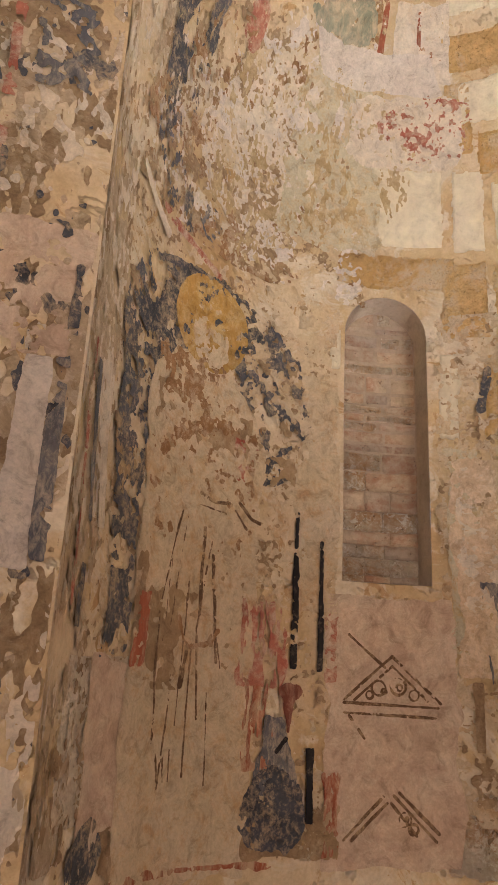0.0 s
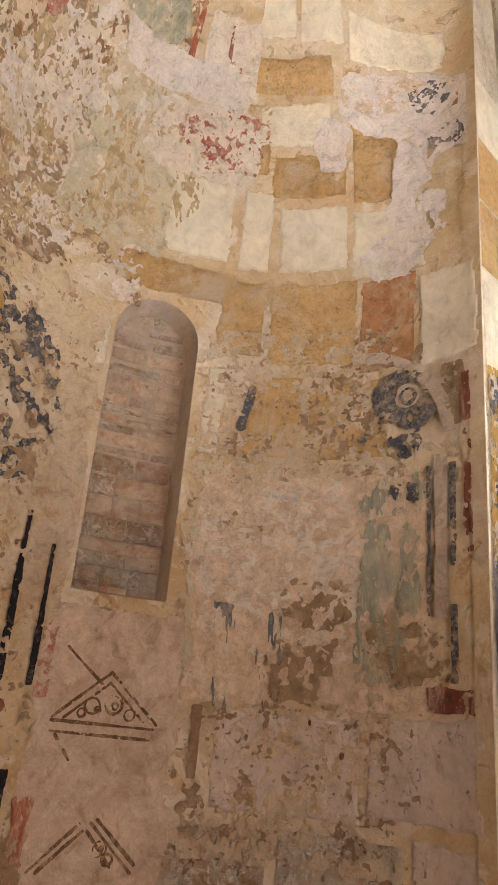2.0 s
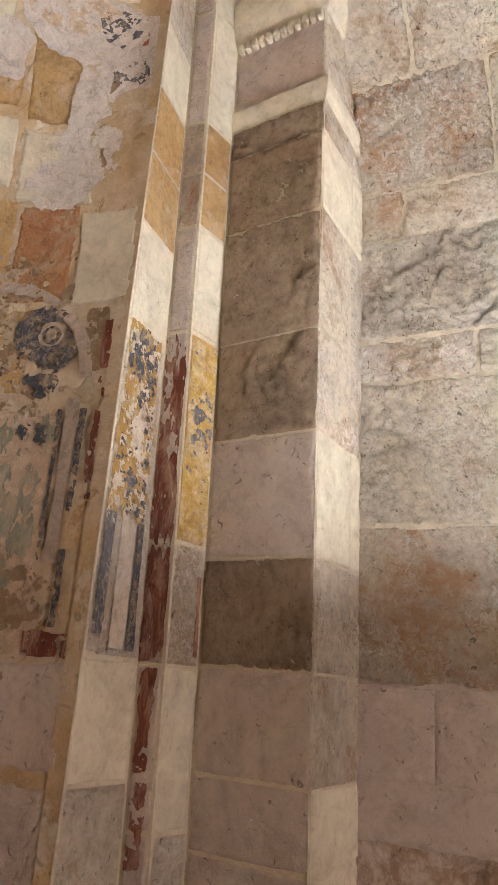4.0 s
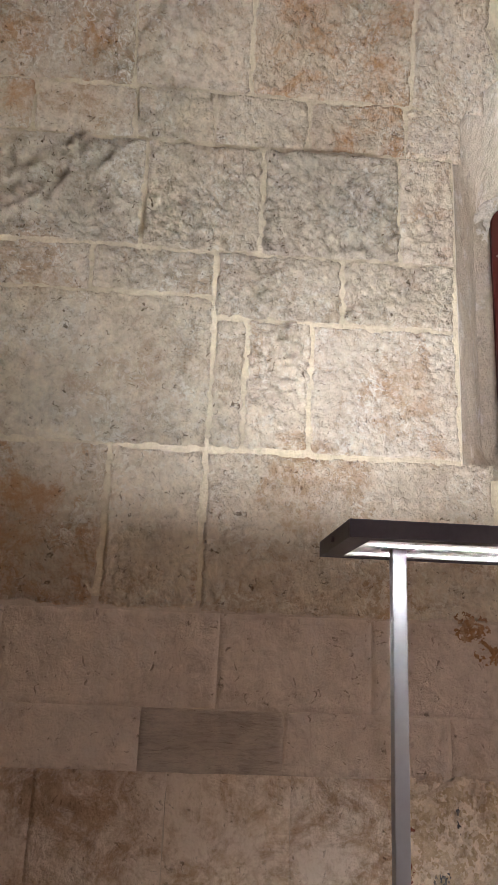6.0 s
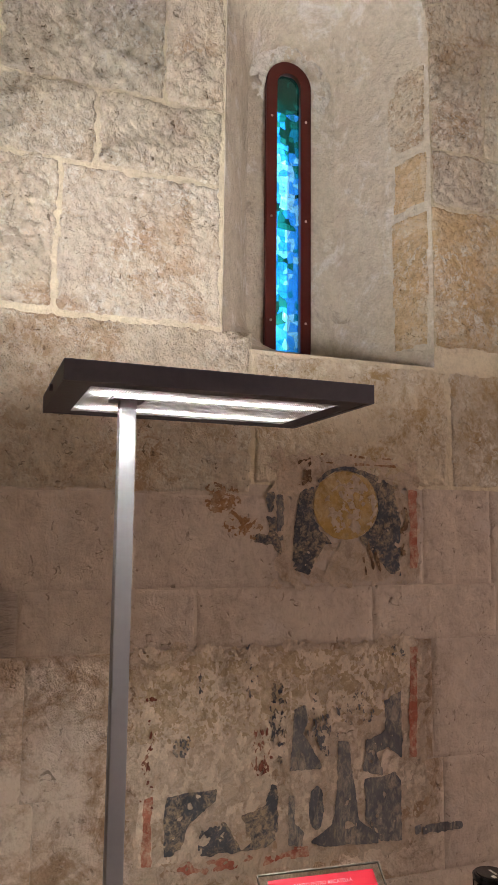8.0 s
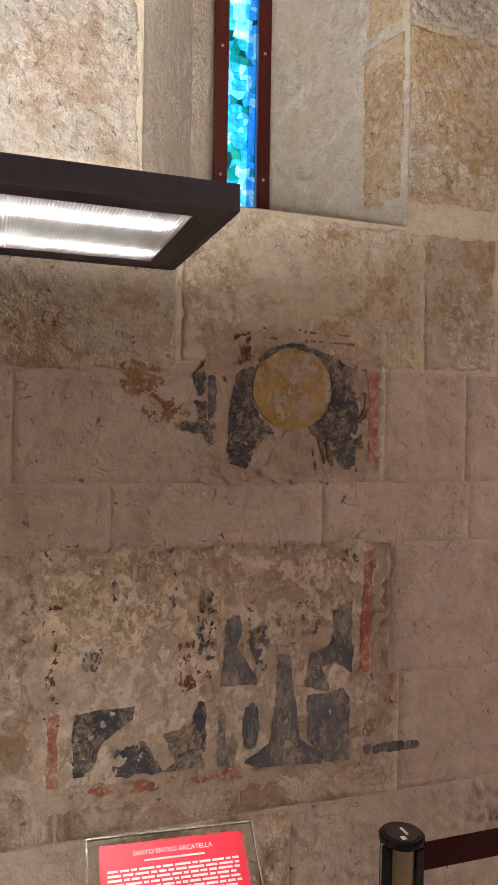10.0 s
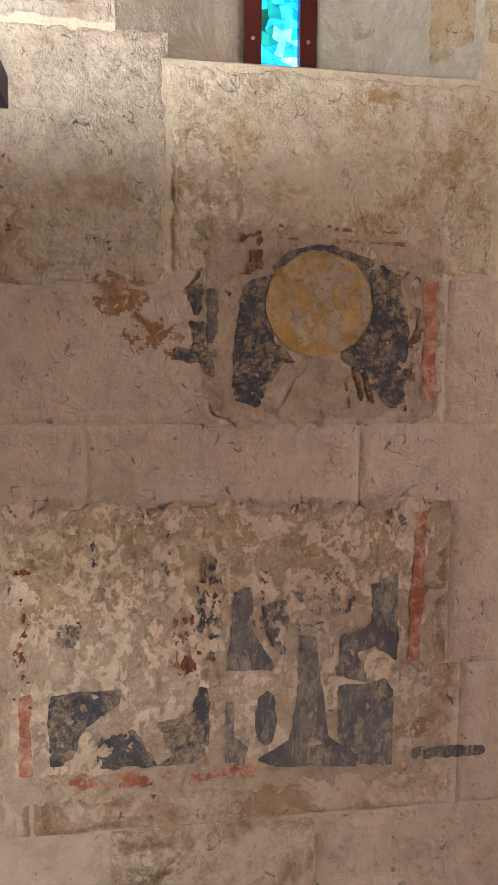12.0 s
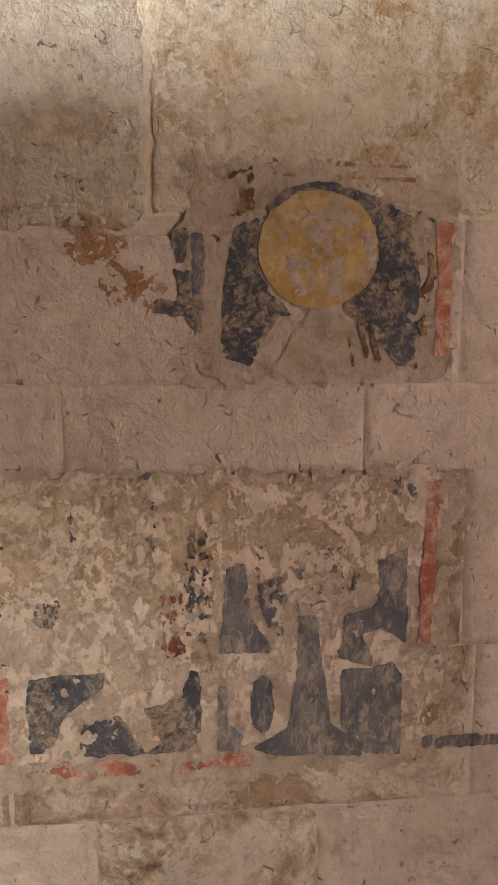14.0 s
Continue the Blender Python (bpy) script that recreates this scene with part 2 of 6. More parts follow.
def value_noise(x, y, seed):
    xi, yi = np.floor(x), np.floor(y)
    fx, fy = x - xi, y - yi
    fx, fy = fx * fx * (3 - 2 * fx), fy * fy * (3 - 2 * fy)
    a, b = lattice(xi, yi, seed), lattice(xi + 1, yi, seed)
    c, d = lattice(xi, yi + 1, seed), lattice(xi + 1, yi + 1, seed)
    return (a * (1 - fx) + b * fx) * (1 - fy) + (c * (1 - fx) + d * fx) * fy


def fbm(x, y, scale, seed=0, octaves=4):
    """About -0.5 to 0.5."""
    total, amp, norm = 0.0, 1.0, 0.0
    for n in range(octaves):
        total = total + amp * value_noise(x * scale, y * scale, seed * 7 + n)
        norm, amp, scale = norm + amp, amp * 0.55, scale * 2.1
    return total / norm - 0.5


class Relief:
    """A gently uneven surface, kept as a height grid of 1 cm and read between its points."""

    def __init__(self, u0, u1, z0, z1, waves, seed):
        self.u0, self.z0 = u0, z0
        self.nu, self.nz = int((u1 - u0) * 100) + 1, int((z1 - z0) * 100) + 1
        u, z = np.meshgrid(u0 + np.arange(self.nu) * 0.01, z0 + np.arange(self.nz) * 0.01)
        h = sum(height * (0.5 + fbm(u, z, scale, seed + n, 3)) for n, (scale, height) in enumerate(waves))
        self.h = h.tolist()

    def __call__(self, u, z):
        x = min(max((u - self.u0) * 100, 0), self.nu - 1.001)
        y = min(max((z - self.z0) * 100, 0), self.nz - 1.001)
        i, j = int(x), int(y)
        fx, fy = x - i, y - j
        a, b = self.h[j], self.h[j + 1]
        return (a[i] * (1 - fx) + a[i + 1] * fx) * (1 - fy) + (b[i] * (1 - fx) + b[i + 1] * fx) * fy


LOW_RELIEF = Relief(-4.0, 0.6, 0.0, 2.4, ((3.0, 0.007), (9.0, 0.006), (24.0, 0.0035)), 11)
APSE_RELIEF = Relief(-1.8, 1.8, 0.0, 5.1, ((2.5, 0.012), (8.0, 0.007), (20.0, 0.0035)), 23)


# ---- surfaces: u across, z up, off towards the room ----
def apse(u, z, off=0.0):
    """Cylinder below, half-dome above, which runs out into an upright edge at the mouth."""
    a = u / AR
    r = AR
    if z > SPRING:
        s = AR * math.sqrt(max(0.0, 1 - ((z - SPRING) / RISE) ** 2))
        t = min(1.0, max(0.0, (abs(a) - 0.95) / 0.6))
        r = s + (AR - s) * t * t * (3 - 2 * t)
    r -= off + APSE_RELIEF(u, z)
    return Vector((AX + r * math.sin(a), AY + r * math.cos(a), z))


def flat_east(u, z, off=0.0):
    """The side wall, which begins to lean in towards the vault high up."""
    return Vector((EAST - off - 0.38 * max(0.0, min(z, 5.2) - 3.75) ** 2, u, z))


def east(u, z, off=0.0):
    """The face of its stones, uneven in the lower courses."""
    return flat_east(u, z, off + (LOW_RELIEF(u, z) * min(1.0, max(0.0, (2.3 - z) / 0.3)) if z < 2.3 else 0.0))


def lean(z):
    """Tilt of the pier, set so that its edges fit the camera's view."""
    return -0.0185 * (z - 2.2), 0.020 * (z - 2.2)


def face_y(y):
    return lambda u, z, off=0.0: Vector((u, y - off, z))


def arc(degrees):
    return radians(degrees) * AR


# ---- stones ----
def stone(parent, on, u0, u1, v0, v1, material, proud=0.006, name="stone", gap=0.006, rough=0.003, round_=0.006, chip=0.0015, cell=0.010, ragged=0.004, limit=0.05, sink=0.014):
    """One dressed stone on a surface: worn, wandering edges that sink into the mortar, and a pecked face."""
    key = int(abs(u0 * 7919 + v0 * 104729) * 100) + 3
    rnd = random.Random(key)
    nu, nv = max(4, int((u1 - u0) / cell)), max(4, int((v1 - v0) / cell))
    u, v = np.meshgrid(np.linspace(u0, u1, nu + 1), np.linspace(v0, v1, nv + 1))
    tilt = [rnd.uniform(-0.5, 0.5) * gap for _ in range(4)]
    s, t = (u - u0) / (u1 - u0), (v - v0) / (v1 - v0)
    left, right = u - u0 + tilt[0] * (t - 0.5), u1 - u + tilt[1] * (t - 0.5)
    low, high = v - v0 + tilt[2] * (s - 0.5), v1 - v + tilt[3] * (s - 0.5)
    a, b = np.minimum(left, right), np.minimum(low, high)
    worn = 0.012
    corner = np.maximum(worn - a, 0) ** 2 + np.maximum(worn - b, 0) ** 2
    d = np.where((a < worn) & (b < worn), worn - np.sqrt(corner), np.minimum(a, b))
    d = d - gap / 2 + ragged * (1.6 * fbm(u, v, 7, key % 53, 2) + 1.8 * fbm(u, v, 34, key % 59, 3))
    p = np.clip(d / round_ + 0.25, 0, 1)
    p = p * p * (3 - 2 * p)
    gu, gv = u - 0.15 * v, v * 1.3
    pecked = np.clip(fbm(gu, gv, 38, key % 97, 3) * 4.2, -1, 0.7) + 0.9 * np.clip(fbm(gu, gv, 52, key % 89, 2) * 4, -1, 0.8)
    area = np.clip(0.5 + 3.4 * fbm(u, v, 4.5, key % 83, 3), 0.10, 1.25)
    holes = np.clip((fbm(u, v, 16, key % 71, 3) - 0.24) * 8, 0, 1)
    swell = 2.2 * fbm(u, v, 3.2, key % 67, 2)
    h = proud + rnd.uniform(-0.3, 0.6) * rough + chip * (area * pecked + 0.5 * swell - 0.8 * holes)
    h = np.minimum(np.maximum(h, -0.0015), limit)
    off = -sink + (h + sink) * p
    w = nu + 1
    verts = [on(float(x), float(y), float(o)) for x, y, o in zip(u.ravel(), v.ravel(), off.ravel())]
    faces = [(n, n + 1, n + w + 1, n + w) for r in range(nv) for n in range(r * w, r * w + nu)]
    return sheet(name, verts, faces, material, parent, smooth=True)


def course(parent, on, z0, z1, joints, materials, **k):
    """A row of stones between joints; z0 and z1 may be pairs for the two ends."""
    for n, (a, b) in enumerate(zip(joints, joints[1:])):
        stone(parent, on, min(a, b), max(a, b), z0, z1, materials[n % len(materials)], **k)


# ---- painted and plastered patches ----
def box_shape(cu, cz, w, h, lean=0.0, soft=0.0):
    """A rectangle; lean: sideways run per metre of height."""
    return lambda u, z: np.maximum(np.abs(u - cu - lean * (z - cz)) - w / 2, np.abs(z - cz) - h / 2)


def oval(cu, cz, w, h):
    return lambda u, z: (np.hypot((u - cu) / (w / 2), (z - cz) / (h / 2)) - 1) * min(w, h) / 2


def ring_shape(cu, cz, r0, r1, low=-9.0, high=9.0):
    return lambda u, z: np.maximum(np.maximum(np.hypot(u - cu, z - cz) - r1, r0 - np.hypot(u - cu, z - cz)), np.maximum(cz + low - z, z - cz - high))


def taper(cu, z0, z1, w0, w1, lean=0.0):
    """A strip from z0 to z1 whose width goes from w0 to w1."""
    return lambda u, z: np.maximum(np.abs(u - cu - lean * (z - z0)) - (w0 + (w1 - w0) * np.clip((z - z0) / (z1 - z0), 0, 1)) / 2, np.maximum(z0 - z, z - z1))


def stroke(u0, z0, u1, z1, w):
    du, dz = u1 - u0, z1 - z0
    n = du * du + dz * dz

    def f(u, z):
        t = np.clip(((u - u0) * du + (z - z0) * dz) / n, 0, 1)
        return np.hypot(u - u0 - t * du, z - z0 - t * dz) - w / 2
    return f


def union(*fs):
    return lambda u, z: np.minimum.reduce([f(u, z) for f in fs])


def minus(a, *bs):
    return lambda u, z: np.maximum.reduce([a(u, z)] + [-b(u, z) for b in bs])


def poly(*pts):
    """A closed outline with straight sides."""
    def f(u, z):
        d, inside = np.full(u.shape, 9.0), np.zeros(u.shape, bool)
        for (a, b), (c, e) in zip(pts, pts[1:] + pts[:1]):
            t = np.clip(((u - a) * (c - a) + (z - b) * (e - b)) / ((c - a) ** 2 + (e - b) ** 2), 0, 1)
            d = np.minimum(d, np.hypot(u - a - t * (c - a), z - b - t * (e - b)))
            if e != b:
                inside ^= ((b > z) != (e > z)) & (u < (c - a) * (z - b) / (e - b) + a)
        return np.where(inside, -d, d)
    return f


def both(*fs):
    return lambda u, z: np.maximum.reduce([f(u, z) for f in fs])


def patch(name, on, shape, area, material, parent, label="", off=0.002, wobble=0.01, wear=0.0, cell=0.006, seed=1, scale=9.0, wear_scale=28.0, stretch=(1.0, 1.0)):
    """A thin layer on a surface where shape is negative, with a ragged edge and worn holes. area: u0, u1, z0, z1."""
    u0, u1, z0, z1 = area
    nu, nz = max(2, int((u1 - u0) / cell) + 1), max(2, int((z1 - z0) / cell) + 1)
    u, z = np.meshgrid(np.linspace(u0, u1, nu), np.linspace(z0, z1, nz))
    f = shape(u, z) + 2 * wobble * fbm(u, z, scale, seed, 5) + min(0.006, wobble) * fbm(u, z, 70, seed + 20, 3)
    if wear:
        holes = 0.8 * fbm(u * stretch[0], z * stretch[1], wear_scale, seed + 50, 4) + 0.6 * fbm(u, z, wear_scale * 0.22, seed + 80, 3) + 0.4 * fbm(u * stretch[0], z * stretch[1], wear_scale * 2.7, seed + 60, 2)
        f = np.maximum(f, (wear - 0.25 - holes * -1.0) * 0.08)
    f[0, :], f[-1, :], f[:, 0], f[:, -1] = 0.02, 0.02, 0.02, 0.02
    verts, faces, index, edge = [], [], {}, []

    def corner(i, j):
        if (i, j) not in index:
            index[i, j] = len(verts)
            verts.append(on(u[i, j], z[i, j], off))
        return index[i, j]

    def cut(i, j, k, m):
        key = (i, j, k, m) if (i, j) < (k, m) else (k, m, i, j)
        if key not in index:
            s = f[i, j] / (f[i, j] - f[k, m])
            index[key] = len(verts)
            verts.append(on(u[i, j] + s * (u[k, m] - u[i, j]), z[i, j] + s * (z[k, m] - z[i, j]), off))
        return index[key]

    inside = f < 0
    count = inside[:-1, :-1].astype(int) + inside[1:, :-1] + inside[:-1, 1:] + inside[1:, 1:]
    for i, j in zip(*np.nonzero(count)):
        cs = ((i, j), (i, j + 1), (i + 1, j + 1), (i + 1, j))
        if count[i, j] == 4:
            faces.append([corner(*c) for c in cs])
            continue
        poly = []
        for a, b in zip(cs, cs[1:] + cs[:1]):
            if inside[a]:
                poly.append(corner(*a))
            if inside[a] != inside[b]:
                poly.append(cut(*a, *b))
        if len(poly) > 2:
            faces.append(poly)
    if not faces:
        return None
    return sheet(name, verts, faces, material, parent, label, smooth=True)


def pigment(name, colour, ground, worn=0.5, grain=30, second=None, stretch=(1, 1, 1), depth=0.002):
    """Fresco colour, rubbed through to its ground in clusters and fine scratches."""
    k = Mat(name)
    where = k.place(stretch, loose=False)
    big, mid, fine = k.noise(where, 5, 7, 0.65, 0.6), k.noise(where, grain, 9, 0.78, 0.5), k.noise(where, 120, 5, 0.65)
    cluster = k.noise(where, 9, 6, 0.65, 0.8)
    c = k.mix("MIX", k.mask(big, 0.38, 0.62), colour, second or tuple(v * 0.8 for v in colour))
    rub = k.sums([(mid, 0.62), (cluster, 0.38)])
    grime = k.noise(where, 15, 9, 0.76, 1.0)
    c = k.mix("MIX", k.mask(rub, 0.60 - 0.2 * worn, 0.72 - 0.2 * worn), c, ground)
    c = k.mix("MULTIPLY", 0.45, c, k.ramp(mid, [(0.32, (0.68, 0.66, 0.64)), (0.5, (1, 1, 1)), (0.7, (1.12, 1.1, 1.08))]))
    c = k.mix("MULTIPLY", 0.45, c, k.ramp(fine, [(0.3, (0.72, 0.72, 0.72)), (0.65, (1.1, 1.1, 1.1))]))
    c = k.mix("MULTIPLY", 0.75, c, k.ramp(grime, [(0.36, (0.60, 0.56, 0.52)), (0.47, (0.94, 0.93, 0.91)), (0.62, (1.14, 1.13, 1.11))]))
    return k.done(c, k.sums([(mid, 0.8), (fine, 0.3), (big, 0.6), (rub, 0.8), (grime, 0.9)]), depth * 1.6)


# ---- openings ----
def arched(w, sill, crown, n=16):
    """The outline of a round-headed opening, centred on 0: from the left foot over the head to the right foot."""
    r = w / 2
    pts = [(-r, sill)]
    pts += [(-r * math.cos(math.pi * i / n), crown - r + r * math.sin(math.pi * i / n)) for i in range(n + 1)]
    return pts + [(r, sill)]


def pierced(on, outline, u0, u1, z0, z1, cols=1, rows=1, off=0.0):
    """Verts and faces of a sheet from u0 to u1, z0 to z1 with an arched hole; outline runs by rising u."""
    verts, faces = [], []

    def quad(a, b, c, d):
        n = len(verts)
        verts.extend(on(u, z, off) for u, z in (a, b, c, d))
        faces.append((n, n + 1, n + 2, n + 3))

    def field(a, b, c, d, nu, nz):
        for i in range(nu):
            for j in range(nz):
                p, q = a + (b - a) * i / nu, a + (b - a) * (i + 1) / nu
                r, s = c + (d - c) * j / nz, c + (d - c) * (j + 1) / nz
                quad((p, r), (q, r), (q, s), (p, s))

    ul, ur, sill = outline[0][0], outline[-1][0], outline[0][1]
    field(u0, ul, z0, z1, cols, rows)
    field(ur, u1, z0, z1, cols, rows)
    field(ul, ur, z0, sill, max(2, cols // 4), max(1, rows // 2))
    head = outline[1:-1]
    for (a, za), (b, zb) in zip(head, head[1:]):
        for j in range(rows):
            quad((a, za + (z1 - za) * j / rows), (b, zb + (z1 - zb) * j / rows), (b, zb + (z1 - zb) * (j + 1) / rows), (a, za + (z1 - za) * (j + 1) / rows))
    return verts, faces


def loft(rings, closed=True):
    verts, faces = [], []
    n = len(rings[0])
    for r in rings:
        verts.extend(r)
    for k in range(len(rings) - 1):
        for i in range(n if closed else n - 1):
            j = (i + 1) % n
            faces.append((k * n + i, k * n + j, (k + 1) * n + j, (k + 1) * n + i))
    return verts, faces


# ---- unseen floor, vault, plain walls ----
# Added out of view to close the room and reflect the lamp.
floor = tagged(link("floor", boxed(-0.6, 4.6, BACK - 0.4, 2.6, -0.2, 0.0), M_FLOOR), "unseen limestone church floor, lightened to bounce lamp light", "floor", kind="structure")
wall_back = tagged(link("wall_south", boxed(-0.6, 4.6, BACK - 0.4, BACK, 0, 8.0), M_RENDER), "unseen plain end wall, pale to bounce lamp light", "wall", kind="structure")
wall_west = tagged(link("wall_west", boxed(-0.6, WEST, BACK, 1.06, 0, 8.0), M_RENDER), "unseen plain side wall, pale to bounce lamp light", "wall", kind="structure")


def vault():
    mid, r = (EAST + WEST) / 2, (EAST - WEST) / 2 + 0.1
    rings = []
    for rr in (r, r + 0.25):
        for y in (BACK - 0.2, 2.6):
            rings.append([Vector((mid - rr * math.cos(math.pi * i / 24), y, TOP + rr * math.sin(math.pi * i / 24))) for i in range(25)])
    verts, faces = loft([rings[0], rings[1], rings[3], rings[2], rings[0]], closed=False)
    return tagged(sheet("ceiling", verts, faces, M_RENDER), "unseen barrel vault over the nave, pale to bounce lamp light", "ceiling", kind="structure")


vault()

# ---- east wall with its window ----
WIN_Y, WIN_W, SILL, CROWN = -1.92, 0.88, 2.34, 4.16
hole = [(WIN_Y + u, z) for u, z in arched(WIN_W, SILL, CROWN)]
wall_east = empty("wall_east", EAST, -1.5, 0)
wall_east.matrix_world = Matrix.Identity(4)
tagged(wall_east, "old squared limestone church wall with pale mortar joints", "wall", kind="structure")
v, f = pierced(flat_east, hole, BACK, PIER_Y + 0.16, 0.0, 7.0, cols=2, rows=112, off=-0.004)
sheet("wall_core", v, f, M_MORTAR, wall_east)
v = [flat_east(u, z, 0.0045) for z in (0.0, 1.855) for u in (BACK, PIER_Y + 0.16)]
sheet("pointing", v, [(0, 1, 3, 2)], M_POINT, wall_east)
v = [flat_east(u, z, off) for z, off in ((1.855, 0.0046), (2.0, 0.0036), (2.33, -0.0045)) for u in (BACK, PIER_Y + 0.16)]
sheet("pointing", v, [(0, 1, 3, 2), (2, 3, 5, 4)], M_MORTAR, wall_east)
slit = [(WIN_Y - 0.04 + u, z) for u, z in arched(0.215, 2.49, 3.86)]
inner = [(WIN_Y - 0.06 + u, z) for u, z in arched(0.43, 2.46, 3.95)]
outer = [Vector((4.45, u, z)) for u, z in slit]
v, f = pierced(lambda u, z, off=0: Vector((4.45, u, z)), slit, BACK, 1.2, 0.0, 8.0)
sheet("wall_outside", v, f, M_RENDER, wall_east)

# embrasure: splayed cheeks, rounded head and sloping sill
def along(outline, n):
    """The closed outline cut into n even steps."""
    pts = [Vector(p) for p in outline] + [Vector(outline[0])]
    run = [0.0]
    for a, b in zip(pts, pts[1:]):
        run.append(run[-1] + (b - a).length)
    out, k = [], 0
    for i in range(n):
        d = run[-1] * i / n
        while run[k + 1] < d:
            k += 1
        t = (d - run[k]) / max(1e-6, run[k + 1] - run[k])
        out.append(pts[k].lerp(pts[k + 1], t))
    return out


def embrasure_mesh():
    n, deep = 220, 40
    a, b, c = along(hole, n), along(inner, n), along(slit, n)
    idx = np.arange(n)
    rings = []
    for k in range(deep + 1):
        t = k / deep
        s = t * 1.1 if t < 0.5 else 0.55 + (t - 0.5) * 0.9
        rough = fbm(idx * 0.03, np.full(n, 5 + k * 0.035), 6, 4, 4) * 0.016 * (0.4 if k in (0, deep) else 1.0)
        ring = []
        for i in range(n):
            p = a[i].lerp(b[i], s)
            mid = Vector((WIN_Y - 0.03, min(p.y, 3.6)))
            q = p + (mid - p).normalized() * float(rough[i])
            ring.append(Vector((EAST + 0.002 + (4.20 - EAST) * t, q.x, q.y)) if k else flat_east(q.x, q.y, 0.002))
        rings.append(ring)
    rings.append([Vector((4.205, p.x, p.y)) for p in c])
    rings.append([Vector((4.451, p.x, p.y)) for p in c])
    return loft(rings)


v, f = embrasure_mesh()
embrasure = tagged(sheet("window_embrasure", v, f, M_REVEAL, smooth=True), "deep splayed window embrasure in pale worn lime render", "window recess", kind="structure")

# ---- stained glass ----
M_FRAME = plain("dark red painted steel", (0.075, 0.014, 0.010), 0.45, 0.0, 0.3)
window = empty("window_1", 4.2, WIN_Y - 0.04, 2.5)
window.matrix_world = Matrix.Identity(4)
tagged(window, "narrow round-headed stained glass slit in a dark red metal frame", "window", kind="structure")


def slit_frame():
    c = WIN_Y - 0.04
    out, inn = arched(0.222, 2.47, 3.86, 20), arched(0.118, 2.46, 3.805, 20)
    rings = []
    for x, line in ((4.215, out), (4.185, out), (4.183, [(u * 0.97, z) for u, z in out]), (4.183, inn), (4.215, inn)):
        rings.append([Vector((x, c + u, z)) for u, z in line])
    v, f = loft(rings, closed=False)
    sheet("window_frame", v, f, M_FRAME, window, "dark red metal frame")
    steel = plain("steel screw", (0.5, 0.45, 0.42), 0.35, 1.0)
    for s in (-0.085, 0.085):
        for z in (2.62, 3.1, 3.58):
            part("screw", tube(bmesh.new(), (4.184, c + s, z), (4.180, c + s, z), 0.006, 10), steel, window)


slit_frame()


def glass_material(name, colour, clear):
    k = Mat(name)
    where = k.place(loose=False)
    n = k.noise(where, 30, 6, 0.7, 1.0)
    tint = k.mix("MULTIPLY", 0.5, colour, k.ramp(n, [(0.3, (0.5, 0.6, 0.7)), (0.6, (1, 1, 1)), (0.75, (1.6, 1.6, 1.6))]))
    tl = k.add("ShaderNodeBsdfTranslucent")
    tp = k.add("ShaderNodeBsdfTransparent")
    k.join(tint, tl.inputs[0])
    k.join(tint, tp.inputs[0])
    tr = k.add("ShaderNodeMixShader")
    tr.inputs[0].default_value = clear
    k.join(tl.outputs[0], tr.inputs[1])
    k.join(tp.outputs[0], tr.inputs[2])
    gl = k.add("ShaderNodeBsdfGlossy", Roughness=0.1)
    mixer = k.add("ShaderNodeMixShader")
    mixer.inputs[0].default_value = 0.06
    k.join(tr.outputs[0], mixer.inputs[1])
    k.join(gl.outputs[0], mixer.inputs[2])
    k.join(mixer.outputs[0], k.t.nodes["Material Output"].inputs[0])
    return k.m


GLASS = [glass_material("sky blue glass", (0.20, 0.62, 1.0), 0.8), glass_material("white blue glass", (0.62, 0.86, 1.0), 0.8),
         glass_material("green glass", (0.10, 0.46, 0.40), 0.8), glass_material("turquoise glass", (0.10, 0.55, 0.70), 0.8),
         glass_material("dark green glass", (0.05, 0.22, 0.17), 0.8)]


def panes():
    """Leaded pieces of uneven outline; the colours drift in clumps, darker green towards the head."""
    rnd = random.Random(5)
    c, cols, rows = WIN_Y - 0.04, 5, 52
    z0, z1 = 2.462, 3.80
    grid = {}
    for i in range(rows + 1):
        for j in range(cols + 1):
            e = 0 if j in (0, cols) else rnd.uniform(-0.010, 0.010)
            grid[i, j] = (c - 0.062 + 0.124 * j / cols + e, z0 + (z1 - z0) * i / rows + (rnd.uniform(-0.012, 0.012) if 0 < i < rows else 0))
    for i in range(rows):
        for j in range(cols):
            up = i / rows
            pick = float(fbm(np.array([j * 0.5]), np.array([i * 0.42]), 1.0, 31, 2)[0]) + rnd.uniform(-0.10, 0.10)
            if up > 0.86:
                m = 4 if pick < 0.12 else 2
            elif up > 0.70:
                m = 4 if pick < -0.12 else 2 if pick < 0.02 else 0 if pick < 0.16 else 3
            else:
                # Whiter panes at mid height put the window's glare into the glass colour.
                bright = 0.09 if 0.48 < up < 0.62 else -0.05
                pick += bright
                m = 4 if pick < -0.22 else 2 if pick < -0.11 else 3 if pick < -0.05 else 0 if pick < 0.13 else 1
            quad = [grid[i, j], grid[i, j + 1], grid[i + 1, j + 1], grid[i + 1, j]]
            v = [Vector((4.205, y, z)) for y, z in quad]
            v += [p + Vector((0.004, 0, 0)) for p in v]
            sheet("pane", v, [(3, 2, 1, 0), (4, 5, 6, 7), (0, 1, 5, 4), (1, 2, 6, 5), (2, 3, 7, 6), (3, 0, 4, 7)], GLASS[m], window)


panes()

# ---- apse ----
NICHE_A, NICHE_W, NICHE_SILL, NICHE_CROWN = 18.5, 0.36, 2.13, 3.37
niche_hole = [(arc(NICHE_A) + u, z) for u, z in arched(NICHE_W, NICHE_SILL, NICHE_CROWN)]
